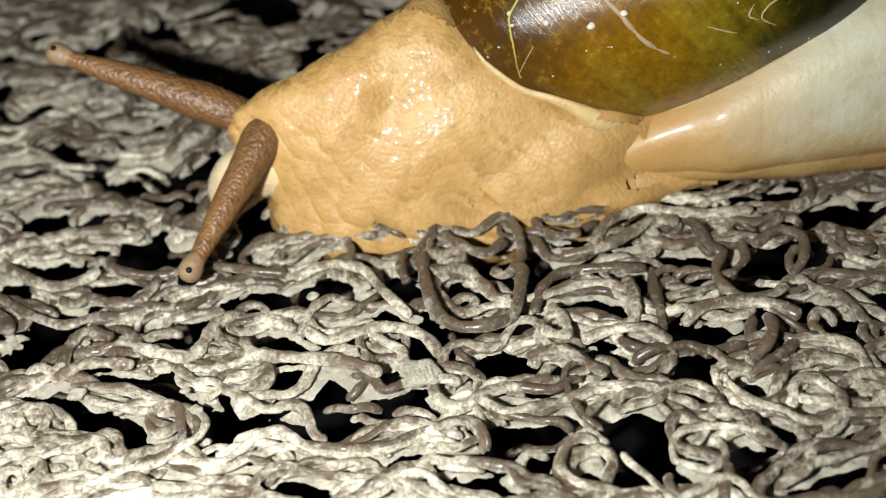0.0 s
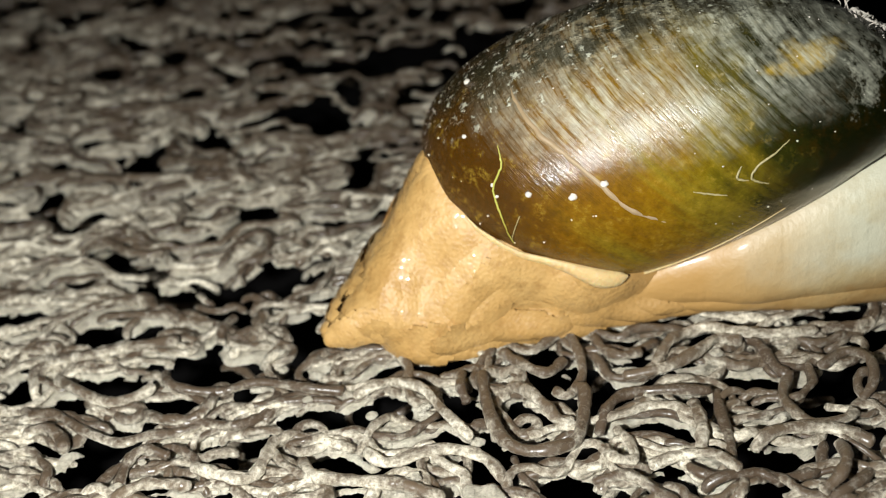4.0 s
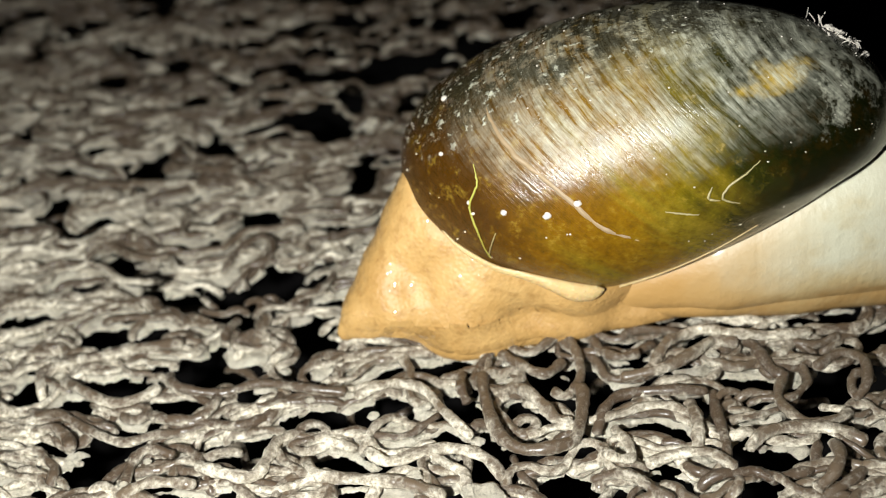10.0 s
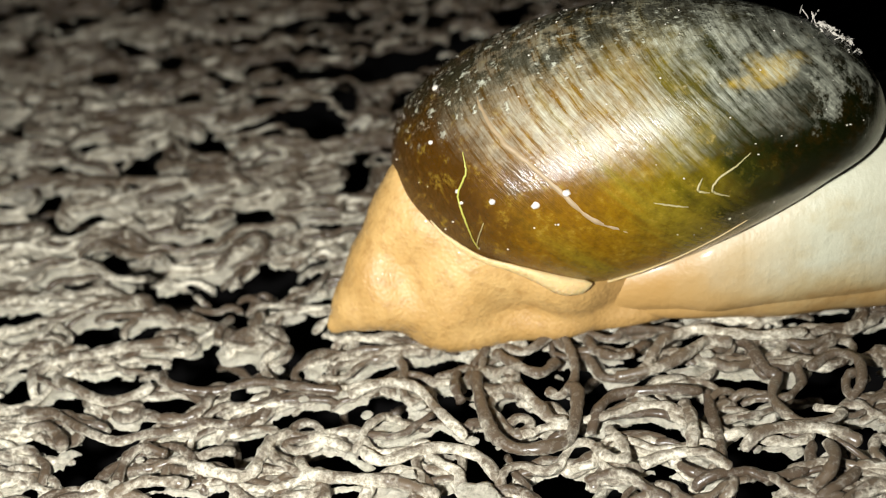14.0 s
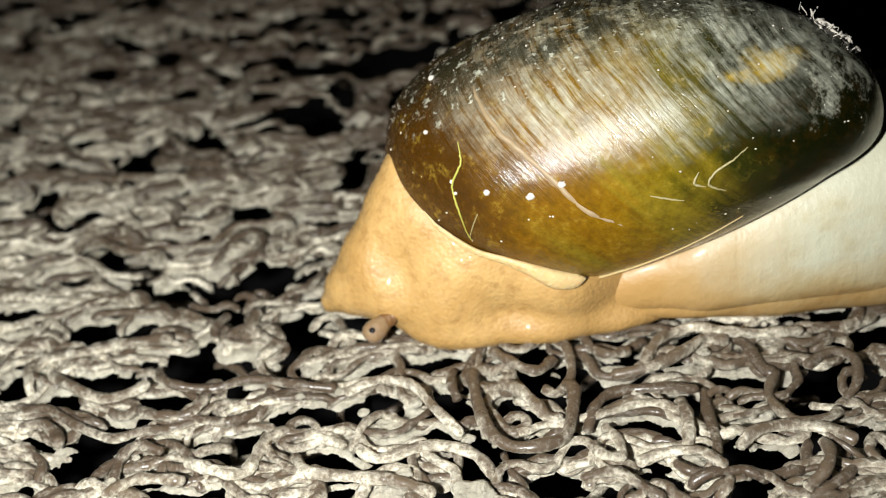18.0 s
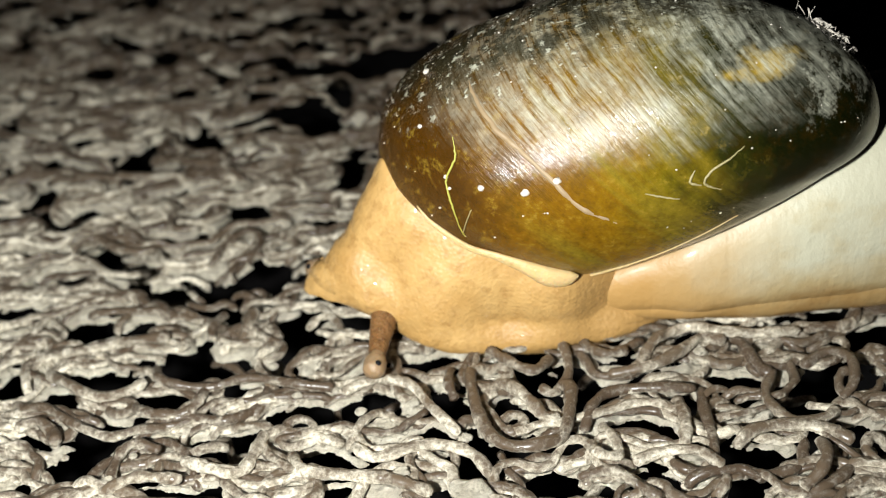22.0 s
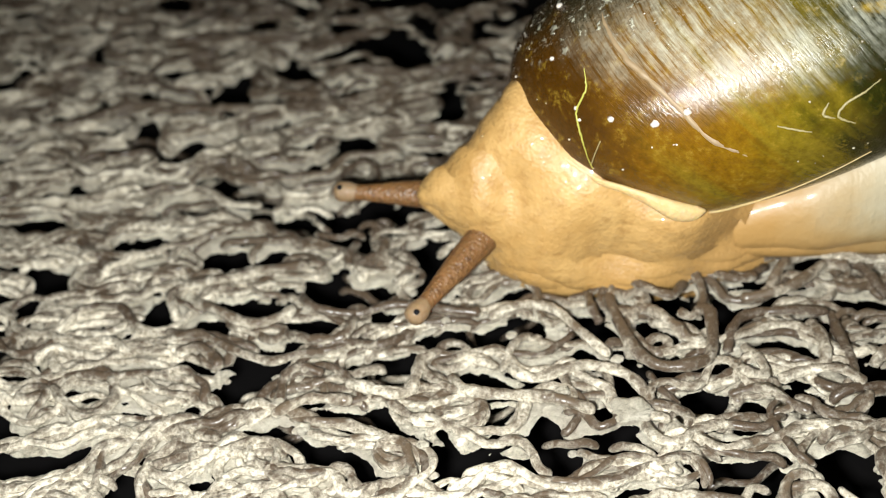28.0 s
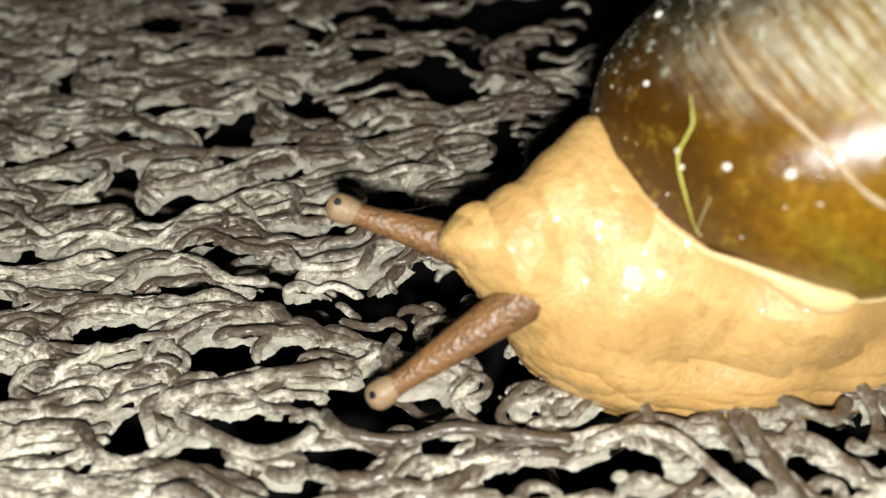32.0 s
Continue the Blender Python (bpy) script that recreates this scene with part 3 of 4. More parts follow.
def tube(path, r, seg):
    t = np.gradient(path, axis=0)
    t /= np.linalg.norm(t, axis=1)[:, None] + 1e-9
    side = np.cross([0, 0, 1.0], t)
    side /= np.linalg.norm(side, axis=1)[:, None] + 1e-9
    up = np.cross(t, side)
    a = np.linspace(0, 2 * np.pi, seg, endpoint=False)
    rr = r * (1 + rng.normal(0, 0.03, len(path)) + 0.12 * np.sin(rng.uniform(0, 6) + np.arange(len(path)) * rng.uniform(0.2, 0.7)))
    rr[0], rr[-1] = rr[0] * 0.5, rr[-1] * 0.5
    LEVELS.append(np.column_stack([path, rr]))
    # crumbs of mud make the threads uneven
    rr = rr[:, None] * (1 + rng.normal(0, 0.045, (len(path), seg)))
    return (path[:, None] + side[:, None] * (rr * np.cos(a))[..., None] + up[:, None] * (0.9 * rr * np.sin(a))[..., None]).reshape(-1, 3)

def laid(*ctrl):
    """One of the threads that stand out on top of the tangle, through a few places fitted to the camera's view."""
    rise = rng.uniform(-0.12, 0.16)
    rows = [(x, y, rise + rng.normal(0, 0.09)) for x, y in ctrl]
    rows[0] = (*rows[0][:2], rows[0][2] - 0.3)
    rows[-1] = (*rows[-1][:2], rows[-1][2] - 0.15)
    p = glide(rows, 9 * len(rows))
    part("strand", tube(p, rng.uniform(0.20, 0.26), 10), tube_faces(len(p), 10), STRAND, doormat)


def top_threads():
    laid((1.1, 35.3), (1.1, 33.5), (1.4, 31.4), (2.2, 30.4), (3.4, 30.3), (4.3, 30.9), (4.9, 33.1), (4.6, 33.8))
    laid((2.4, 36.9), (3.3, 36.3), (4.7, 37.2), (5.1, 35.8), (5.0, 34.4), (4.3, 33.5), (3.8, 33.9))
    laid((0.3, 35.6), (0.2, 34.2), (0.4, 33.5))
    laid((1.6, 33.9), (2.4, 34.2), (3.2, 33.0), (3.7, 32.1), (4.3, 31.9))
    laid((2.0, 36.4), (2.6, 35.5), (3.6, 34.6), (4.5, 35.6))
    laid((-10.2, 31.9), (-9.0, 31.1), (-7.9, 30.8), (-7.4, 31.7), (-7.1, 32.9))
    laid((-12.0, 37.6), (-11.6, 36.4), (-10.8, 35.9), (-9.5, 35.8), (-7.9, 35.9), (-5.7, 35.2), (-4.4, 35.0))
    laid((-4.1, 34.7), (-2.7, 35.0), (-1.4, 34.5), (-0.6, 33.1), (0.4, 31.7))
    laid((-3.7, 31.9), (-2.8, 30.9), (-1.3, 31.2), (-0.1, 31.2), (0.9, 30.4), (1.5, 29.3))
    laid((-17.3, 39.2), (-15.3, 39.2), (-13.3, 39.5), (-11.6, 39.4))
    laid((-16.7, 38.1), (-15.5, 36.8), (-14.2, 36.1), (-12.8, 36.2), (-12.3, 36.7))
    laid((-18.7, 35.5), (-17.4, 35.8), (-16.3, 35.7), (-14.8, 34.5), (-13.3, 33.6), (-12.0, 33.7), (-10.9, 34.0))
    laid((-12.7, 35.5), (-11.7, 34.6), (-10.5, 34.5), (-9.9, 35.0), (-9.7, 35.9))
    laid((-9.8, 39.2), (-9.8, 40.0), (-9.4, 41.0))
    laid((-8.5, 39.0), (-8.3, 39.8), (-8.0, 40.9))
    laid((7.9, 34.6), (8.7, 35.6), (9.5, 36.3), (10.5, 36.4), (11.3, 35.8), (12.8, 35.4), (14.7, 35.4))
    laid((6.6, 34.3), (8.3, 34.2), (9.6, 34.7), (10.7, 35.6), (11.6, 35.2))
    laid((12.9, 33.4), (12.3, 32.1), (12.5, 30.8), (13.1, 30.3), (14.0, 30.4), (14.6, 30.9))
    laid((14.1, 33.4), (15.3, 33.9), (15.9, 33.1), (15.6, 31.9), (15.0, 31.4))
    laid((10.0, 33.0), (9.8, 31.7), (9.7, 30.1), (9.5, 29.2))
    laid((8.9, 32.4), (8.9, 31.1), (8.6, 29.8))
    laid((5.1, 31.3), (5.6, 32.3), (6.5, 33.1), (8.0, 32.9), (9.7, 32.6))
    laid((5.8, 31.5), (6.1, 30.5), (6.1, 29.7), (5.4, 29.6), (5.2, 30.5))
    laid((5.9, 37.2), (6.1, 36.0), (6.7, 35.2), (7.6, 35.4))
    laid((10.4, 29.6), (11.2, 30.1), (12.5, 30.2), (13.8, 29.8), (14.6, 29.1))
    laid((13.5, 29.5), (13.3, 28.3), (12.8, 27.6), (12.1, 27.3))
    laid((6.6, 29.4), (7.7, 29.6), (8.9, 29.3), (9.7, 28.6))
    laid((-6.1, 31.7), (-5.4, 30.5), (-3.9, 30.0), (-2.3, 29.6), (-0.8, 28.8))
    laid((4.5, 29.1), (5.7, 28.8), (6.6, 28.1), (7.2, 27.5))
    laid((11.8, 36.1), (12.2, 35.1), (12.5, 33.8), (13.0, 33.2))
    laid((-17.2, 34.7), (-16.3, 34.7), (-15.6, 34.1), (-15.3, 33.4))
    laid((-12.9, 31.2), (-12.7, 32.4), (-12.1, 32.8), (-11.1, 32.5))
    laid((-13.2, 30.7), (-12.0, 30.8), (-11.1, 30.8), (-10.0, 30.6))


def strands():
    far_v, far_f, base, near = [], [], 0, 0
    count = int((MAT_X[1] - MAT_X[0]) * (MAT_Y[1] - MAT_Y[0]) * 0.80)
    px, py, last = strand_paths(count)
    count = len(last)
    solid = read(GAP_M, px, py) > -0.04
    for i in range(count):
        # a thread ends where it comes to a gap, but for a few that bridge it
        run = solid[:last[i], i]
        n = last[i] if run.all() or rng.rand() < 0.32 else int(np.argmin(run))
        if n < 6:
            continue
        x, y = px[:n, i], py[:n, i]
        deep = rng.rand() < 0.05
        z = rng.uniform(-4.5, -2.5) if deep else rng.normal(-0.36, 0.10 if y[0] < 44 else 0.22)
        wave = np.cumsum(rng.normal(0, 0.035, n))
        z = z + wave - np.linspace(wave[0], wave[-1], n)
        # the ends lead down into the tangle
        e = np.minimum(np.arange(n), np.arange(n)[::-1])
        z = np.minimum(z, rng.uniform(-0.22, -0.02)) - 0.35 * np.clip(1 - e / 3.0, 0, 1) ** 2
        close = -17 < x[0] < 17 and 26 < y[0] < 40
        r = rng.uniform(0.14, 0.225)
        p = np.column_stack([x, y, z])
        if close and not deep and near < 265:
            near += 1
            p = glide(p, 2 * n)
            part("strand", tube(p, r, 8), tube_faces(len(p), 8), STRAND, doormat)
            continue
        seg = 7 if y[0] < 48 else 5
        if y[0] < 48:
            p = glide(p, int(1.6 * n))
        far_v.append(tube(p, r, seg))
        far_f += [tuple(q + base for q in f) for f in tube_faces(len(p), seg)]
        base += len(far_v[-1])
    tagged(part("tangle", np.vstack(far_v), far_f, STRAND, doormat), "tangle of curly brown vinyl threads", kind="stuff")


def blur(a, sigma):
    k = np.exp(-0.5 * (np.arange(-int(3 * sigma), int(3 * sigma) + 1) / sigma) ** 2)
    k /= k.sum()
    for ax in (0, 1):
        a = np.apply_along_axis(lambda q: np.convolve(q, k, mode="same"), ax, a)
    return a


def crust(name, x0, x1, y0, y1, step, edge, label):
    """Dried mud caked on and between the threads: it webs the narrow places and rounds off into the gaps."""
    nx, ny = int((x1 - x0) / step), int((y1 - y0) / step)
    top, cover = np.full((ny, nx), -9.0), np.zeros((ny, nx))
    for rows in LEVELS:
        for (xa, ya, za, ra), (xb, yb, zb, rb) in zip(rows, rows[1:]):
            if max(za, zb) < -1.0 or not (x0 < xa < x1 and y0 < ya < y1):
                continue
            for f in (0.0, 0.5):
                x, y, z = xa + f * (xb - xa), ya + f * (yb - ya), za + f * (zb - za)
                w = max(1, int(ra / step))
                i, j = int((x - x0) / step), int((y - y0) / step)
                cell = (slice(max(j - w, 0), j + w + 1), slice(max(i - w, 0), i + w + 1))
                top[cell] = np.maximum(top[cell], z)
                cover[cell] = 1
    level = blur(np.where(cover > 0, top, 0), 0.26 / step) / np.maximum(blur(cover, 0.26 / step), 0.02)
    dense = blur(cover, 0.40 / step)
    x, y = np.meshgrid(x0 + step * np.arange(nx), y0 + step * np.arange(ny))
    patch, tear, rough = np.zeros((ny, nx)), np.zeros((ny, nx)), np.zeros((ny, nx))
    for j in range(ny):
        for i in range(nx):
            a, b = x[j, i], y[j, i]
            patch[j, i] = noise.noise(Vector((a * 0.16, b * 0.30, 21.0)))
            tear[j, i] = noise.noise(Vector((a * 1.5, b * 2.2, 5.0)))
            rough[j, i] = 0.10 * noise.noise(Vector((a * 1.0, b * 2.2, 3.0))) + 0.09 * noise.noise(Vector((a * 2.8, b * 5.0, 9.0)))
    m = np.minimum(read(GAP_M, x, y) + 0.02, dense - edge + 0.45 * patch - 0.005 * x - 0.018 * np.clip(y - 52, 0, 30)) + 0.08 * tear
    z = np.clip(level, -0.8, 0.1) - 0.40 + 0.20 * patch - 0.008 * np.clip(x + 4, -6, 16) + rough + rng.normal(0, 0.018, (ny, nx))
    f = []
    keep = m > 0
    # the outermost points move onto the edge itself
    sy, sx = (g / step for g in np.gradient(blur(m, 0.8)))
    move = np.where(keep, np.clip(m / (np.hypot(sx, sy) + 0.05), 0, 1.5 * step), 0)
    inner = keep.copy()
    for a in (-1, 0, 1):
        for b in (-1, 0, 1):
            inner &= np.roll(np.roll(keep, a, 0), b, 1)
    rim = keep & ~inner
    z -= np.where(rim, 0.22, 0.22 * np.clip((0.14 - m) / 0.16, 0, 1.0) ** 1.6)
    x -= np.where(rim, move * sx / (np.hypot(sx, sy) + 0.01), 0)
    y -= np.where(rim, move * sy / (np.hypot(sx, sy) + 0.01), 0)
    ids = np.arange(nx * ny).reshape(ny, nx)
    a, b, c, d = keep[:-1, :-1], keep[:-1, 1:], keep[1:, 1:], keep[1:, :-1]
    for ok, tri in ((a & b & c, (ids[:-1, :-1], ids[:-1, 1:], ids[1:, 1:])), (a & c & d, (ids[:-1, :-1], ids[1:, 1:], ids[1:, :-1]))):
        f += [tuple(int(w) for w in row) for row in np.column_stack([q[ok] for q in tri])]
    tagged(part(name, np.stack([x, y, z], -1).reshape(-1, 3), f, DIRT, doormat), label, kind="stuff")


def mud_crumb(x, y, z, size, flat, seed):
    v, f = ball((0, 0, 0), size, 28, 20)
    v = [np.array(p) * (1 + 0.45 * noise.noise(Vector(p) * (1.3 / size) + Vector((seed, 0, 0))) + 0.2 * noise.noise(Vector(p) * (5 / size) + Vector((seed, 3, 0)))) * (1.3, 1.0, flat) + (x, y, z) for p in v]
    ob = part("mud_crumb", v, f, DIRT, None, "", at=(x, y, z))
    ob.location = Vector((x, y, z)) * MM
    tagged(ob, "pale rough crumb of dried mud lying on the mat", "mud crumb", group="mud crumbs on the mat")


def mud_crumbs():
    r = np.random.RandomState(8)
    mud_crumb(0.6, 28.6, -0.1, 0.62, 0.45, 3.0)
    for k in range(14):
        mud_crumb(r.uniform(-14, 14), r.uniform(28, 35), r.uniform(-0.12, 0.05), r.uniform(0.12, 0.26), 0.7, 7.0 + 2 * k)


# ---- the snail, in mm where it stands at nine seconds ----
snail = tagged(new("snail"), "tan land snail with a glossy olive-brown shell crawling over the mat", "snail")


def on_shell(u, grow=1.0):
    """The place on the shell in the direction u of its unit ball."""
    u = np.asarray(u, float)
    u = u / np.linalg.norm(u)
    if u[2] < 0.1:
        # the underside is drawn in towards the apex to fit the camera's view
        u = u * (1, 1 - 0.16 * max(u[0] + 0.2, 0) * min(1, (0.1 - u[2]) * 2.5), 1 - 0.42 * max(u[0] + 0.2, 0) * min(1, (0.1 - u[2]) * 2))
    if u[0] < 0:
        # the mouth is widened on the far side to fit the camera's view
        u = u * (1 + 0.15 * min(max(u[1] - 0.05, 0) / 0.55, 1) * min(1, -2 * u[0]), 1, 1)
    return SHELL_TILT @ (SHELL_A * u * grow) + SHELL_C


def build_shell():
    seg, rings = 96, 64
    v = []
    for i in range(rings + 1):
        b = math.pi * i / rings
        for s in range(seg):
            a = 2 * math.pi * s / seg
            u = (-math.cos(b), math.sin(b) * math.cos(a), math.sin(b) * math.sin(a))
            v.append(on_shell(u, 1.0))
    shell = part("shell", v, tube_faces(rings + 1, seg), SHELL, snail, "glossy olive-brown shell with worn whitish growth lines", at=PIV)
    return shell


def lip_dir(deg):
    a = radians(deg)
    w = np.array((0.0, -0.5, -0.866))
    return math.cos(a) * np.array((-1.0, 0, 0)) + math.sin(a) * w


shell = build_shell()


LIP = [(-0.79, -0.60, -0.08, 0.02), (-0.77, -0.62, -0.14, 0.07), (-0.74, -0.64, -0.21, 0.11), (-0.61, -0.68, -0.39, 0.15), (-0.50, -0.74, -0.47, 0.19), (-0.41, -0.76, -0.55, 0.30), (-0.33, -0.75, -0.65, 0.45), (-0.275, -0.73, -0.70, 0.42), (-0.235, -0.72, -0.73, 0.30), (-0.205, -0.715, -0.75, 0.05)]


def build_collar():
    rows = []
    for x, y, z, r in LIP:
        p = on_shell((x, y, z), 1.0) + np.array((-0.06, -0.14 - 0.1 * max(0.0, r - 0.2), -0.02 - 0.9 * max(0.0, r - 0.2)))
        rows.append((*p, r * 0.55, r * 0.95))
    return part("mantle_collar", *loft(rows, 70, 16, lump=0.05), RIM, snail, "cream mantle collar along the shell's lip", at=PIV)


collar = build_collar()
edge_rows = []
for d, r in ((66, 0.03), (78, 0.045), (86, 0.045), (94, 0.028), (102, 0.018), (110, 0.01)):
    q = lip_dir(75)
    a = (d - 75) / 35.0
    edge_rows.append((*(on_shell(q * (1 - a) + np.array((0.42, -0.80, -0.42)) * a, 1.0) + (0, -0.02, -0.02)), r, r))
mantle_edge = part("mantle_edge", *loft(edge_rows, 40, 10), RIM, collar, "thin pale edge of the mantle under the shell", at=PIV)


foot = part("foot", *loft([(-1, 40, 0.1, 0.3, 0.1), (0, 40, 0.2, 1.2, 0.2), (3, 40, 0.5, 1.7, 0.5), (5.5, 40, 0.95, 2.4, 0.8), (8, 40, 1.5, 2.95, 1.4), (10, 40, 1.9, 3.35, 2.05), (11.5, 40, 2.2, 3.75, 2.5), (14, 40, 2.8, 3.9, 3.2), (17.5, 40, 3.5, 4.0, 4.1), (22, 40, 4.0, 3.9, 4.5), (27, 40, 3.2, 3.5, 3.6), (34, 40, 1.6, 2.4, 1.8), (42, 40, 0.4, 0.1, 0.1)], 64, 48, floor=-0.1, lump=0.1, power=0.72), FOOT, snail, "pale cream tail of the foot with a tan edge", at=(8, 40, 0))
part("margin", *loft([(5, 40, 0.6, 0.6, 0.4), (8, 40, 0.7, 2.5, 0.8), (9.5, 40, 0.75, 3.05, 1.1), (11.5, 40, 0.8, 3.35, 1.4), (14, 40, 0.85, 3.5, 1.6), (20, 40, 0.85, 3.6, 1.6), (26, 40, 0.8, 3.3, 1.4), (33, 40, 0.6, 2.6, 0.9), (40, 40, 0.4, 1.0, 0.5), (43, 40, 0.2, 0.05, 0.05)], 60, 32, floor=-0.35, lump=0.16, power=0.8), FOOT, foot, "tan wrinkled margin of the foot", at=(8, 40, 0))
SNOUT_L, TENT_L = 4.0, 7.3


def tentacle(name, longer):
    g = glide([(-0.35 - longer, 0.04), (-0.2 - longer, 0.45), (0.1 - longer, 0.72), (0.5, 0.88), (1.8, 0.74), (4.0, 0.58), (5.7, 0.41), (6.2, 0.37), (6.6, 0.41), (7.0, 0.39), (7.23, 0.22), (7.3, 0.03)], 36)
    ob = part(name, *loft([(x, 0, 0, r, r) for x, r in g], 44, 20, lump=0.04), BROWN, snail, "brown eye tentacle with a grey tip")
    part("tip", *loft([(6.1, 0, 0, 0.30, 0.30), (6.35, 0, 0, 0.37, 0.37), (6.7, 0, 0, 0.47, 0.47), (7.1, 0, 0, 0.44, 0.44), (7.3, 0, 0, 0.23, 0.23), (7.34, 0, 0, 0.03, 0.03)], 24, 18), TIP, ob, "grey-tan translucent tip")
    part("eye", *ball((7.0, 0.20, 0.335), 0.14, 12, 10), EYE, ob, "tiny black eye")
    return ob


tent_near, tent_far = tentacle("eye_tentacle", 0.4), tentacle("eye_tentacle", 1.4)


def on_shell_thread(name, dirs, r, material, label, grow=1.003):
    d = glide(dirs, 6 * len(dirs))
    w = np.random.RandomState(len(dirs)).normal(0, 0.35, d.shape)
    rows = []
    for i, q in enumerate(d):
        fade = min(1.0, 0.25 + 3.0 * min(i, len(d) - 1 - i) / len(d))
        rows.append((*(on_shell(q, grow) + w[i] * r * (0.45 if r < 0.07 else 0.2)), r * fade * (0.8 + 0.4 * abs(w[i][0])), r * fade))
    return part(name, *loft(rows, 3 * len(rows), 7), material, shell, label, at=PIV)


def shell_dirt():
    on_shell_thread("fibre", [(-0.60, -0.67, 0.43), (-0.59, -0.70, 0.37), (-0.60, -0.74, 0.30), (-0.65, -0.75, 0.17), (-0.65, -0.76, 0.08), (-0.64, -0.77, -0.08), (-0.62, -0.73, -0.30)], 0.042, FIBRE, "thin yellow-green plant fibre stuck to the shell")
    on_shell_thread("fibre", [(-0.56, -0.82, -0.04), (-0.59, -0.79, -0.14), (-0.62, -0.74, -0.26)], 0.022, HAIR, "pale hair stuck to the shell")
    on_shell_thread("fibre", [(0.45, -0.86, 0.26), (0.39, -0.89, 0.20), (0.33, -0.93, 0.15), (0.30, -0.95, 0.08), (0.33, -0.95, 0.03), (0.36, -0.935, 0.00)], 0.042, HAIR, "pale crooked fibre stuck to the shell")
    on_shell_thread("fibre", [(0.27, -0.95, 0.17), (0.25, -0.96, 0.10), (0.29, -0.955, 0.06)], 0.045, HAIR, "pale crooked fibre stuck to the shell")
    on_shell_thread("fibre", [(0.09, -0.99, 0.06), (0.15, -0.985, 0.02), (0.21, -0.98, -0.02)], 0.036, HAIR, "pale hair stuck to the shell")
    # an old rest line, a low ridge along one growth line
    on_shell_thread("ridge", [(-0.56, -0.20, 0.80), (-0.53, -0.48, 0.70), (-0.47, -0.68, 0.56), (-0.355, -0.85, 0.385), (-0.245, -0.95, 0.20), (-0.15, -0.985, 0.0), (-0.05, -0.99, -0.12), (0.03, -0.97, -0.22)], 0.14, RIDGE, "pinkish granular growth ridge", 0.986)
    r = np.random.RandomState(11)
    spots = [((-0.22, -0.96, 0.19), 0.17), ((-0.34, -0.93, 0.11), 0.18), ((-0.51, -0.85, 0.13), 0.15), ((-0.65, -0.74, 0.18), 0.10), ((-0.72, -0.13, 0.68), 0.16), ((-0.74, -0.50, 0.45), 0.11), ((-0.64, -0.76, 0.1), 0.08)]
    for k in range(130):
        a = r.uniform(-0.95, 0.9) if k < 60 else r.uniform(-0.97, -0.1)
        b = radians(r.uniform(-25, 110) if k < 60 else r.normal(92, 16))
        spots.append(((a, -math.cos(b) * math.sqrt(1 - a * a), math.sin(b) * math.sqrt(1 - a * a)), r.uniform(0.02, 0.05) if k < 60 else r.uniform(0.012, 0.032)))
    for d, size in spots:
        c = on_shell(d, 1.0)
        v, f = ball((0, 0, 0), size, 8, 6)
        v = [np.array(p) * r.uniform(0.75, 1.2) * (1, 0.8, 0.8) + c for p in v]
        part("speck", v, f, LINT, shell, "white grain stuck to the shell", at=PIV)
    # white crumbs and lint on the apex
    for k in range(9):
        c = on_shell(np.array((0.93, 0.10, 0.52)) + r.normal(0, 0.07, 3), 1.0)
        size = r.uniform(0.09, 0.24)
        v, f = ball((0, 0, 0), size, 12, 9)
        v = [np.array(p) * (1 + 0.5 * noise.noise(Vector(p) * (2.2 / size) + Vector((k, 0, 0)))) * (1.2, 1, 0.8) + c for p in v]
        part("crumb", v, f, LINT, shell, "white crumb stuck to the apex", at=PIV)
    for k in range(45):
        d = np.array((0.86, 0.10, 0.62)) + r.normal(0, 0.10, 3)
        p0 = on_shell(d, 0.99)
        w = r.normal(0, 0.45, 3) + (0.1, 0, 0.1)
        rows = [(*p0, 0.012, 0.012), (*(p0 + w * 0.15 + r.normal(0, 0.10, 3)), 0.014, 0.014), (*(p0 + w * 0.3 + r.normal(0, 0.14, 3)), 0.012, 0.012), (*(p0 + w * 0.4 + r.normal(0, 0.16, 3)), 0.008, 0.008)]
        part("lint", *loft(rows, 12, 5), LINT, shell, "tuft of pale lint on the apex", at=PIV)


shell_dirt()

# mouth lobes and lower tentacles, seen while the head is stretched out
snout = part("snout", *loft([(-3.0, 0, 0, 0.4, 0.4), (-2.0, 0, 0, 0.8, 0.8), (0.0, 0, 0, 1.2, 1.3), (1.8, 0, 0, 1.3, 1.5), (3.0, 0, -0.1, 1.15, 1.35), (3.7, 0, -0.2, 0.8, 0.95), (3.95, 0, -0.3, 0.4, 0.5), (4.0, 0, -0.3, 0.04, 0.04)], 40, 32, lump=0.1), SPOTTED, snail, "pale brown-spotted front of the head")
part("mouth_lobe", *loft([(2.2, 0.2, 0.5, 0.7, 0.7), (3.6, 0.3, 0.3, 0.95, 0.9), (4.4, 0.2, -0.5, 0.8, 0.8), (4.7, 0.1, -1.3, 0.55, 0.55), (4.75, 0.1, -1.6, 0.04, 0.04)], 24, 20), PALE, snout, "pale translucent mouth lobe")
for side in (-1, 1):
    part("lower_tentacle", *loft([(3.0, side * 0.5, -0.9, 0.30, 0.30), (3.9, side * 0.9, -1.2, 0.26, 0.26), (4.5, side * 1.1, -1.6, 0.22, 0.22), (4.8, side * 1.2, -2.0, 0.18, 0.18), (4.86, side * 1.22, -2.1, 0.03, 0.03)], 20, 12), PALE, snout, "short pale lower tentacle")

large_gaps()
GAP_M = gap_field()
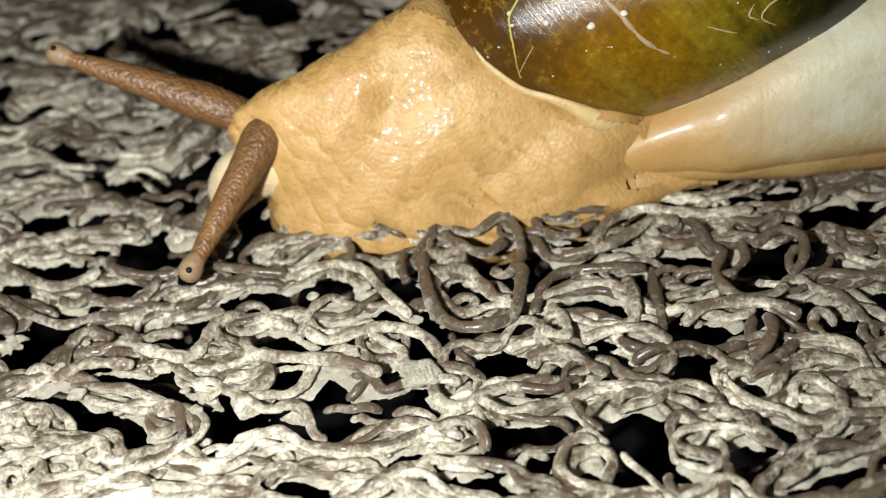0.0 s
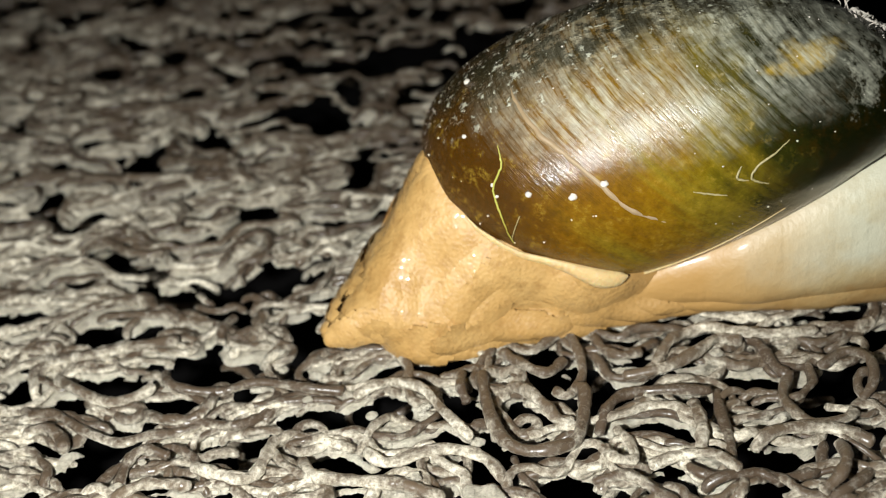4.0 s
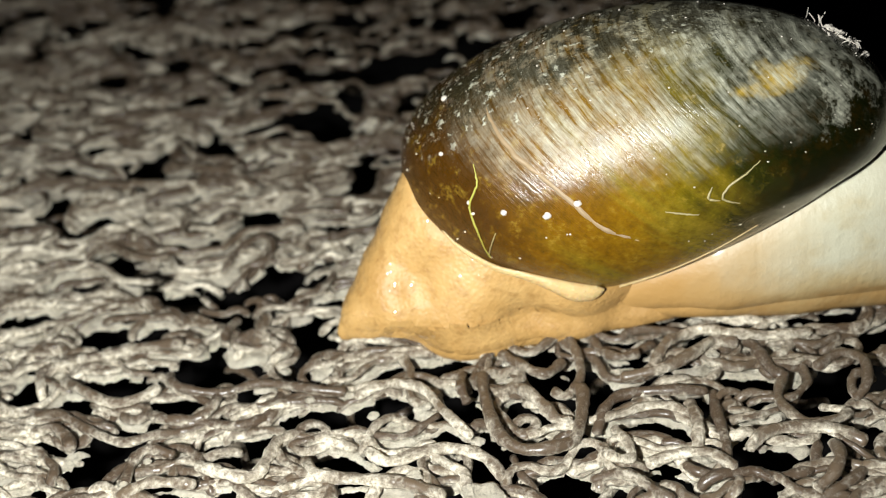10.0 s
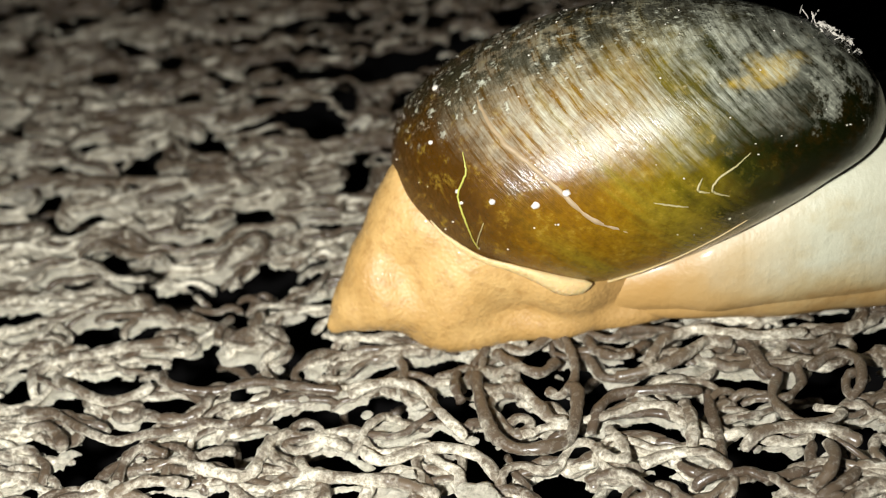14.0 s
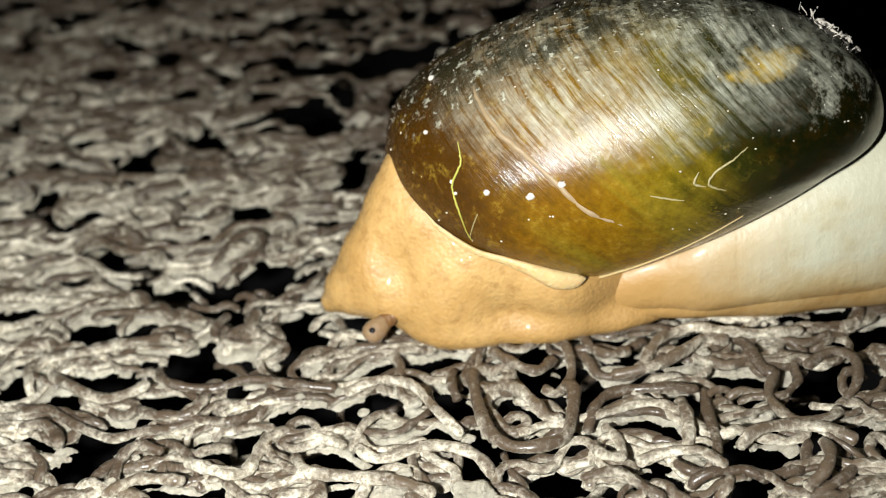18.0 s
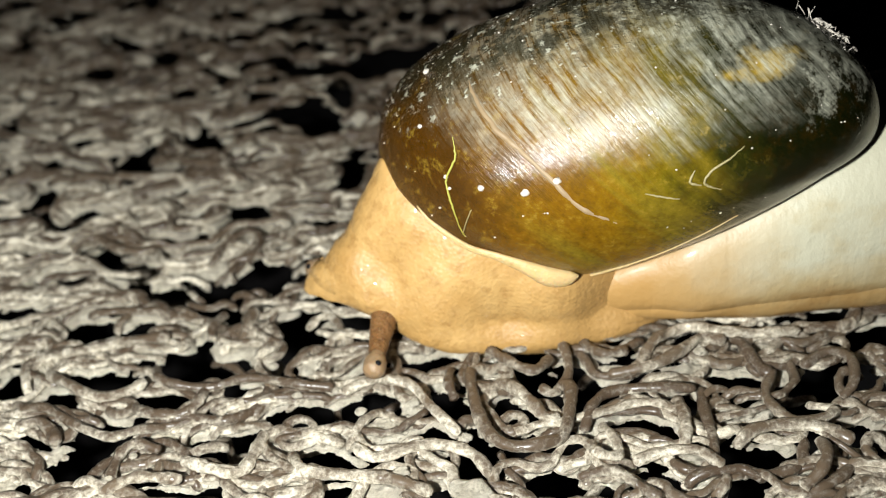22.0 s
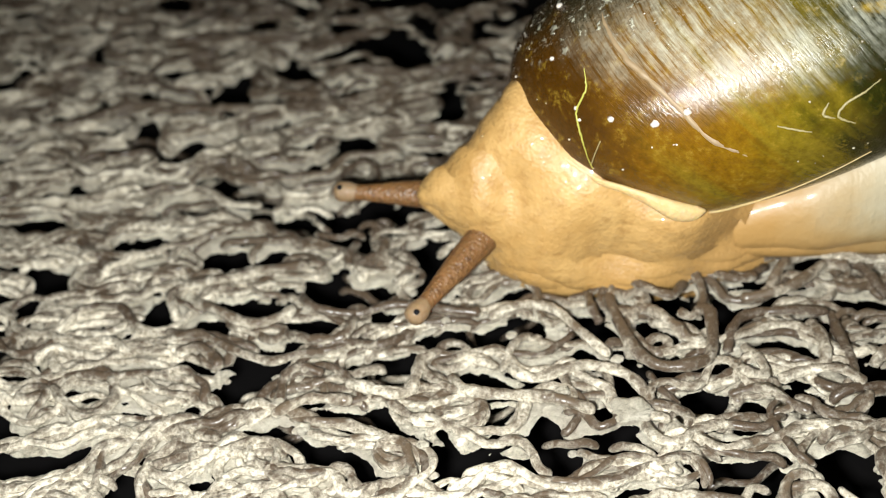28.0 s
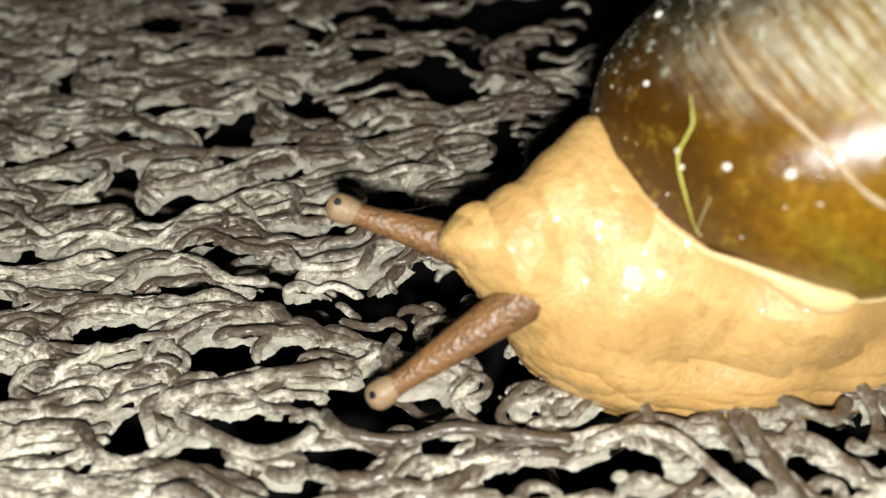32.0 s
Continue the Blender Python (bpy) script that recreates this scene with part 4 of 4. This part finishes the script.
SLOPE_Y, SLOPE_X = (g / CELL for g in np.gradient(blur(GAP_M, 1.5)))
top_threads()
strands()
mud_crumbs()
crust("mud_crust", -24, 24, 20, 46, 0.07, 0.61, "pale crumbly dried mud between the threads")
crust("mud_crust", -45, 35, 46, 92, 0.18, 0.66, "pale dried mud on the farther threads")

# ---- what moves ----
SHELL_ROWS = [
    (0, 2.68, 1.79, -0.33, -6.52, 8.97, 4.98),
    (0.5, 2.38, 1.22, -0.76, -10.50, 9.04, 3.62),
    (1, 1.56, 1.12, -0.35, -9.59, 10.87, 4.92),
    (1.5, 1.52, 0.76, -0.24, -6.05, 6.66, 4.47),
    (2, 1.83, 0.66, -0.08, -3.66, 1.46, -0.29),
    (2.5, 1.44, 0.44, 0.10, -2.74, 0.69, -0.01),
    (3, 1.09, 0.50, 0.06, -3.07, 0.53, 1.23),
    (3.5, 0.94, 0.28, 0.07, -3.03, 0.48, 0.69),
    (5.5, 0.40, 0.15, -0.07, 0.58, 0.75, -0.06),
    (6, 0.34, 0.20, 0.03, 0.75, 0.67, 0.05),
    (7, 0.21, 0.18, -0.05, 0.62, 0.52, 0.45),
    (8, 0.11, 0.04, -0.09, 0.09, 0.36, 0.35),
    (9, 0.00, 0.00, -0.00, -0.01, 0.06, 0.04),
    (10, -0.08, 0.01, 0.03, -0.10, -0.01, -0.09),
    (11, -0.18, -0.02, 0.01, -0.61, 0.00, -0.22),
    (12, -0.20, -0.35, 0.07, -1.32, -0.01, -0.74),
    (13, -0.27, -0.16, 0.12, -1.19, 0.10, -0.74),
    (14, -0.36, -0.20, 0.22, -1.71, 0.88, -0.83),
    (14.5, -0.41, -0.44, 0.21, -2.00, 1.07, -0.85),
    (16.5, -0.45, -0.69, 0.39, -3.16, 1.62, -1.24),
    (17, -0.45, -0.61, 0.38, -3.15, 1.68, -1.21),
    (18, -0.57, -0.45, 0.42, -2.60, 2.01, -0.98),
    (19, -0.67, -0.25, 0.58, -1.63, 2.29, -0.83),
    (20, -0.73, -0.45, 0.52, -2.13, 2.56, -1.04),
    (21, -0.85, -0.39, 0.63, -1.61, 2.88, -0.42),
    (22, -0.83, -0.58, 0.64, -2.11, 2.95, -0.72),
    (23, -0.77, -0.97, 0.57, -3.09, 2.92, -1.28),
    (24, -1.00, -0.98, 0.68, -2.69, 3.24, -0.62),
    (24.5, -1.12, -0.78, 0.68, -1.80, 3.54, 0.14),
    (25, -1.17, -0.97, 0.74, -2.28, 3.53, -0.07),
    (25.5, -1.29, -1.19, 0.89, -2.45, 3.60, -0.02),
    (26, -1.44, -1.49, 1.21, -2.58, 2.95, -0.49),
    (26.5, -1.50, -1.65, 1.55, -1.64, 2.16, -1.18),
    (28.5, -1.14, -3.15, 1.80, -5.63, -1.35, -10.38),
    (29, -1.04, -3.21, 2.09, -5.40, -2.05, -11.50),
    (29.5, -1.12, -3.25, 1.97, -5.44, -2.63, -12.61),
    (30, -1.23, -3.02, 1.71, -5.77, -2.81, -13.19),
    (30.5, -1.41, -3.08, 1.87, -6.26, -2.74, -13.27),
    (31, -1.56, -2.70, 1.49, -6.72, -2.63, -13.19),
    (31.5, -1.72, -2.82, 1.75, -7.00, -2.67, -13.29),
    (32, -2.00, -2.97, 1.84, -7.19, -2.78, -13.58),
]


# pieces that stretch out: seconds, tip, root
SNOUT = [(0, (-9.2, 39.3, 1.9), (-4, 39.8, 2.1)), (0.7, (-8.1, 39.3, 1.9), (-3.5, 39.8, 2.1)), (1.0, (-5.0, 39.9, 2.4), (-1, 39.9, 2.6)), (1.2, (0.5, 40, 2.9), (4.5, 40, 3.1)), (1.6, (5.0, 40, 3.1), (9.0, 40, 3.3)), (2, (5.8, 40, 3.1), (9.8, 40, 3.3)), (32, (5.8, 40, 3.1), (9.8, 40, 3.3))]
T_NEAR = [(0, (-10.9, 33.6, 1.0), (-7.6, 38.9, 3.6)), (0.5, (-7.7, 31.9, 1.0), (-7.6, 38.5, 4.0)), (1.0, (-1.9, 35.4, 1.0), (-3.6, 38.3, 3.1)), (1.2, (0.5, 39.2, 3.2), (4, 39.8, 3.6)), (1.4, (2, 39.3, 3.5), (6, 39.6, 4.2)), (2, (2, 39, 3.5), (8, 39.5, 4.5)), (16, (2, 39, 3.5), (8, 39.5, 4.5)), (16.5, (-0.3, 38.2, 2.0), (5, 39, 3.6)), (17, (-2.0, 37.3, 0.8), (2, 38.9, 2.6)), (18, (-2.5, 37.0, 0.9), (0.3, 39.2, 1.9)), (19, (-2.7, 36.5, 0.6), (-0.9, 38.8, 1.6)), (20, (-2.3, 36.0, 0.6), (-0.9, 38.8, 1.7)), (22, (-1.9, 34.5, 1.0), (-1.2, 38.4, 1.4)), (24, (-2.6, 33.6, 1.0), (-1.3, 38.4, 1.5)), (25, (-3.4, 34.2, 1.0), (-1.4, 38.4, 1.5)), (26, (-4.1, 34.3, 1.0), (-1.5, 38.4, 1.6)), (29, (-7.4, 35.4, 1.0), (-3.1, 38.5, 2.4)), (30, (-8.2, 36.5, 1.0), (-3.4, 38.5, 2.7)), (31, (-7.9, 37.4, 1.0), (-3.6, 38.5, 2.9)), (32, (-8.5, 37.5, 1.0), (-3.7, 38.5, 3.5))]
T_FAR = [(0, (-16, 42, 7.2), (-8.4, 40.5, 3.9)), (0.7, (-13, 42, 8.4), (-7.5, 40.5, 3.9)), (1.0, (-8.9, 42, 5.2), (-6, 41, 4.6)), (1.3, (-1, 40.5, 4), (3, 40, 4.6)), (2, (2, 40.5, 5), (8, 40.2, 5.4)), (21, (2, 40.5, 5), (8, 40.2, 5.4)), (21.5, (-2, 40.8, 2.6), (3, 40, 4.2)), (22, (-4.6, 41.2, 1.6), (-1, 40.4, 2.8)), (23, (-6.0, 41.3, 1.1), (-4, 40.8, 1.9)), (24, (-6.6, 41.3, 0.9), (-4.4, 40.8, 1.8)), (26, (-6.8, 41.4, 1.6), (-4, 40.8, 2.2)), (29, (-9.4, 41.6, 3.6), (-5.2, 40.8, 3.1)), (30, (-8.9, 41.8, 3.9), (-5.2, 40.8, 3.3)), (31, (-9.5, 41.8, 4.2), (-5.3, 40.8, 3.7)), (32, (-9.2, 41.8, 5.6), (-5.2, 40.8, 4.2))]


def shift(t, k):
    return float(np.interp(t, [r[0] for r in SHELL_ROWS], [r[k] for r in SHELL_ROWS]))


def root_at(t):
    """Where the snail's foot has crept to."""
    return Vector((shift(t, 1), 0.3 * shift(t, 2), 0))


def local(p):
    return (Vector(p) - R0) * MM


def aim(tip, root, length):
    d = (Vector(tip) - Vector(root)).normalized()
    m = d.to_track_quat("X", "Z").to_matrix().to_4x4()
    return Matrix.Translation(local(Vector(tip) - d * length)) @ m


def front_field(x, y, z):
    """The soft front of the snail at rest, its head half raised: nose, neck, column and the front of the sole."""
    nose = chain([(-4.0, 39.8, 0.85, 0.50), (-3.1, 39.8, 1.6, 0.95), (-1.7, 39.8, 3.1, 1.45), (0.5, 39.9, 4.8, 2.0), (4.0, 40.3, 6.0, 2.2)])(x, y, z)
    nape = chain([(-1.05, 40.1, 5.0, 1.05), (-0.1, 40.35, 6.75, 0.88), (2.5, 40.9, 6.6, 1.5), (5.0, 40.9, 6.0, 1.6)])(x, y, z)
    column = chain([(3.0, 39.7, 4.6, 2.0), (1.9, 39.5, 3.0, 2.5), (1.7, 39.6, 1.4, 2.75)])(x, y, z)
    back = chain([(9.3, 40, 1.5, 2.1), (6.3, 39.85, 1.9, 2.9), (3.0, 39.9, 3.0, 2.6)])(x, y, z)
    sole = chain([(1.5, 0, 0.8, 2.55), (5, 0, 0.8, 2.8), (8.2, 0, 0.8, 2.5), (11.2, 0, 0.6, 1.8)])(x, (y - 39.75) * 0.86, z * 2.2)
    shoulder = chain([(2.8, 39.0, 3.6, 2.0), (5.6, 38.3, 2.6, 2.0), (8.8, 39.6, 2.0, 1.3)])(x, y, z)
    cheek = chain([(-2.7, 39.5, 1.6, 0.75), (-1.5, 39.3, 1.9, 1.6), (0.6, 39.3, 1.7, 2.5)])(x, y, z)
    return np.maximum(smooth_union([nose, nape, cheek, shoulder, column, back, sole], 1.0), -0.40 - z)


# where the soft front is drawn to: seconds; nose, nape, cheek, chin and the edge of the sole
PULLS = [
    (0, (-8.7, 39.8, 4.4), (-4.0, 40.0, 6.4), (-8.0, 38.0, 2.2), (-7.8, 36.5, 0.1), (-2.6, 36.6, 0.1)),
    (0.5, (-8.4, 39.8, 4.2), (-4.1, 40.0, 6.1), (-7.6, 38.0, 2.1), (-6.4, 36.3, 0.1), (-2.1, 36.8, 0.1)),
    (1, (-5.7, 39.8, 4.7), (-2.9, 40.0, 5.5), (-5.1, 38.0, 2.8), (-3.3, 37.2, 0.1), (0.6, 37.3, 0.1)),
    (1.5, (-6.7, 39.8, 1.3), (-3.6, 40.0, 5.4), (-5.0, 38.0, 1.2), (-3.7, 38.2, 0.1), (-0.9, 37.3, 0.1)),
    (2, (-7.3, 39.2, 0.4), (-4.8, 40.0, 3.4), (-5.8, 37.5, 0.3), (-3.7, 36.7, 0.1), (-0.9, 37.2, 0.1)),
    (3, (-6.1, 37.9, 0.4), (-3.6, 40.0, 3.5), (-5.2, 36.8, 0.3), (-4.1, 36.5, 0.1), (-0.4, 36.7, 0.0)),
    (6, (-5.2, 37.5, 0.4), (-2.9, 40.0, 3.5), (-4.3, 36.4, 0.3), (-2.9, 36.4, 0.1), (1.4, 36.7, 0.1)),
    (10, (-4.7, 38.0, 0.4), (-2.8, 40.0, 3.5), (-2.5, 37.5, 0.3), (-1.1, 36.8, 0.1), (1.2, 36.3, 0.0)),
    (13, (-4.5, 38.2, 0.4), (-2.8, 40.0, 3.8), (-2.2, 38.0, 0.4), (-1.3, 37.1, 0.1), (1.4, 36.5, 0.1)),
    (17, (-4.5, 39.8, 0.5), (-2.6, 40.0, 4.1), (-2.4, 38.0, 1.5), (-1.0, 37.1, 0.4), (1.1, 36.5, 0.1)),
    (20, (-4.6, 39.8, 0.8), (-2.5, 40.0, 4.3), (-2.4, 38.0, 1.5), (-0.7, 37.1, 0.7), (1.0, 36.6, 0.1)),
    (22, (-4.7, 39.8, 2.0), (-2.8, 40.0, 3.7), (-2.1, 38.0, 1.6), (-0.7, 37.1, 0.7), (0.8, 36.4, 0.1)),
    (24, (-4.7, 39.8, 2.3), (-2.7, 40.0, 4.0), (-2.1, 38.0, 1.8), (-0.5, 37.1, 0.5), (1.2, 36.3, 0.1)),
    (26, (-4.5, 39.8, 2.7), (-2.2, 40.0, 4.8), (-2.2, 38.0, 1.9), (-0.6, 37.8, 0.1), (1.2, 36.4, 0.0)),
    (29, (-5.6, 39.8, 3.9), (-3.4, 40.0, 5.6), (-4.4, 38.0, 3.3), (-3.0, 37.8, 1.4), (-0.6, 36.6, 0.1)),
    (30, (-5.8, 39.8, 4.1), (-3.6, 40.0, 5.7), (-4.4, 38.0, 3.4), (-3.3, 37.8, 1.6), (-0.9, 36.9, 0.1)),
    (31, (-5.8, 39.8, 4.7), (-3.8, 40.0, 5.6), (-5.0, 38.0, 3.8), (-3.6, 37.8, 1.8), (-1.2, 36.6, 0.1)),
    (32, (-5.7, 39.8, 5.3), (-3.5, 40.0, 6.4), (-5.2, 38.0, 4.6), (-3.5, 37.8, 2.6), (-0.9, 36.8, 0.1)),
]
# places on the shell's lip that carry the skin along, and places of the foot that stay
LIP_HOLD = [(-0.9, 40.0, 7.5), tuple(on_shell((-0.61, -0.68, -0.39))), tuple(on_shell((-0.26, -0.73, -0.71)))]
FOOT_HOLD = [(9.5, 36.6, 0.4), (9.5, 43.4, 0.4), (10.0, 40.0, 3.0), (8.5, 37.0, 1.8), (8.5, 43.0, 1.8)]


def shell_pose(t):
    """The shell's place and turn in the snail's space, in mm."""
    x, y, z, rx, ry, rz = (shift(t, k) for k in range(1, 7))
    return Matrix.Translation(Vector(PIV) + Vector((x, y, z)) - root_at(t)) @ pose(0, 0, 0, rx, ry, rz) @ Matrix.Translation(-Vector(PIV))


def holds(row):
    pts = [row[1], row[2]]
    for q in row[3:]:
        pts += [q, (q[0], 80 - q[1], q[2])]
    m = shell_pose(row[0])
    return np.array(pts + [tuple(m @ Vector(q)) for q in LIP_HOLD] + FOOT_HOLD)


def bend(p):
    """The terms of a smooth bend over the body."""
    x, y, z = ((p - (3.0, 40.0, 3.0)) / 5.0).T
    return np.column_stack([np.ones(len(p)), x, y, z, x * x, x * z, z * z, x * y, y * z, y * y])


def build_front():
    """The front as overlapping pieces of skin, each stiff, and the way that each is carried as the body bends and stretches."""
    v, f = skin_over(front_field, (-5.6, 35.2, -0.7), (11.5, 44.6, 9.6), 0.22)
    v = np.array([p + 0.06 * np.array(noise.noise_vector(Vector(p * 0.7))) for p in v])
    f = np.array(f)
    whole = bpy.data.meshes.new("whole")
    whole.from_pydata(v.tolist(), [], f.tolist())
    n = np.zeros(3 * len(v))
    whole.vertices.foreach_get("normal", n)
    n = n.reshape(-1, 3)
    bpy.data.meshes.remove(whole)
    if ((v - v.mean(0)) * n).sum() < 0:
        n, f = -n, f[:, ::-1]
    # smaller pieces towards the head, larger ones where little bends
    close = np.interp(v[:, 0], [-2.5, 0.5, 6.0, 9.0], [1.8, 1.0, 1.0, 0.6])
    seeds = [int(np.argmin(v[:, 0]))]
    far = close * np.linalg.norm(v - v[seeds[0]], axis=1)
    while len(seeds) < 300:
        seeds.append(int(np.argmax(far)))
        far = np.minimum(far, close * np.linalg.norm(v - v[seeds[-1]], axis=1))
    widest = 2.15 * far.max()
    rest = holds(PULLS_REST)
    firm = np.array([5.0, 5.0] + [0.8] * 6 + [3.0, 2.0, 1.2] + [3.0, 3.0, 3.0, 3.0, 3.0])[:, None]
    ease = np.diag([0.0] + [0.02] * 3 + [0.06] * 6)
    b = bend(rest)
    solve = np.linalg.solve(b.T @ (firm * b) + ease, (firm * b).T)
    moved = [(row[0], v + bend(v) @ (solve @ (holds(row) - rest))) for row in PULLS]
    for s in seeds:
        d, reach = np.linalg.norm(v - v[s], axis=1), widest / close[s]
        pick = (d < reach) & (n @ n[s] > -0.2)
        face = f[pick[f].all(1)]
        used = np.unique(face)
        if len(used) < 8:
            continue
        index = np.full(len(v), -1)
        index[used] = np.arange(len(used))
        low = v[used] - n[used] * (0.24 * (d[used] / reach) ** 3)[:, None]
        ob = part("skin_fold", low, [tuple(int(w) for w in q) for q in index[face]], SKIN, snail, at=R0)
        ob.data.normals_split_custom_set_from_vertices([tuple(q) for q in n[used]])
        core = used[d[used] < 0.5 * reach]
        a = v[core]
        rows = []
        for t, w in moved:
            b = w[core]
            ca, cb = a.mean(0), b.mean(0)
            p, _, q = np.linalg.svd((a - ca).T @ (b - cb))
            turn = (p @ np.diag((1, 1, np.sign(np.linalg.det(p @ q)))) @ q).T
            go = cb - turn @ (ca - np.array(R0)) - np.array(R0)
            rows.append((t, Matrix.Translation(Vector(go) * MM) @ Matrix(turn.tolist()).to_4x4()))
        FOLDS.append((ob, rows))


FOLDS = []
PULLS_REST = next(row for row in PULLS if row[0] == 17)
build_front()


def motions():
    walk(snail, [(r[0], Matrix.Translation((R0 + root_at(r[0])) * MM)) for r in SHELL_ROWS])
    rows = []
    for t, x, y, z, rx, ry, rz in SHELL_ROWS:
        off = Vector((x, y, z)) - root_at(t)
        rows.append((t, Matrix.Translation(local(Vector(PIV) + off)) @ pose(0, 0, 0, rx, ry, rz)))
    walk(shell, rows)
    walk(collar, rows)
    still = Matrix.Translation(local((8, 40, 0)))
    walk(foot, [(0, still), (32, still)])
    for fold, rows in FOLDS:
        walk(fold, rows)
    walk(snout, [(t, aim(a, b, SNOUT_L)) for t, a, b in SNOUT])
    walk(tent_near, [(t, aim(a, b, TENT_L)) for t, a, b in T_NEAR])
    walk(tent_far, [(t, aim(a, b, TENT_L)) for t, a, b in T_FAR])


motions()
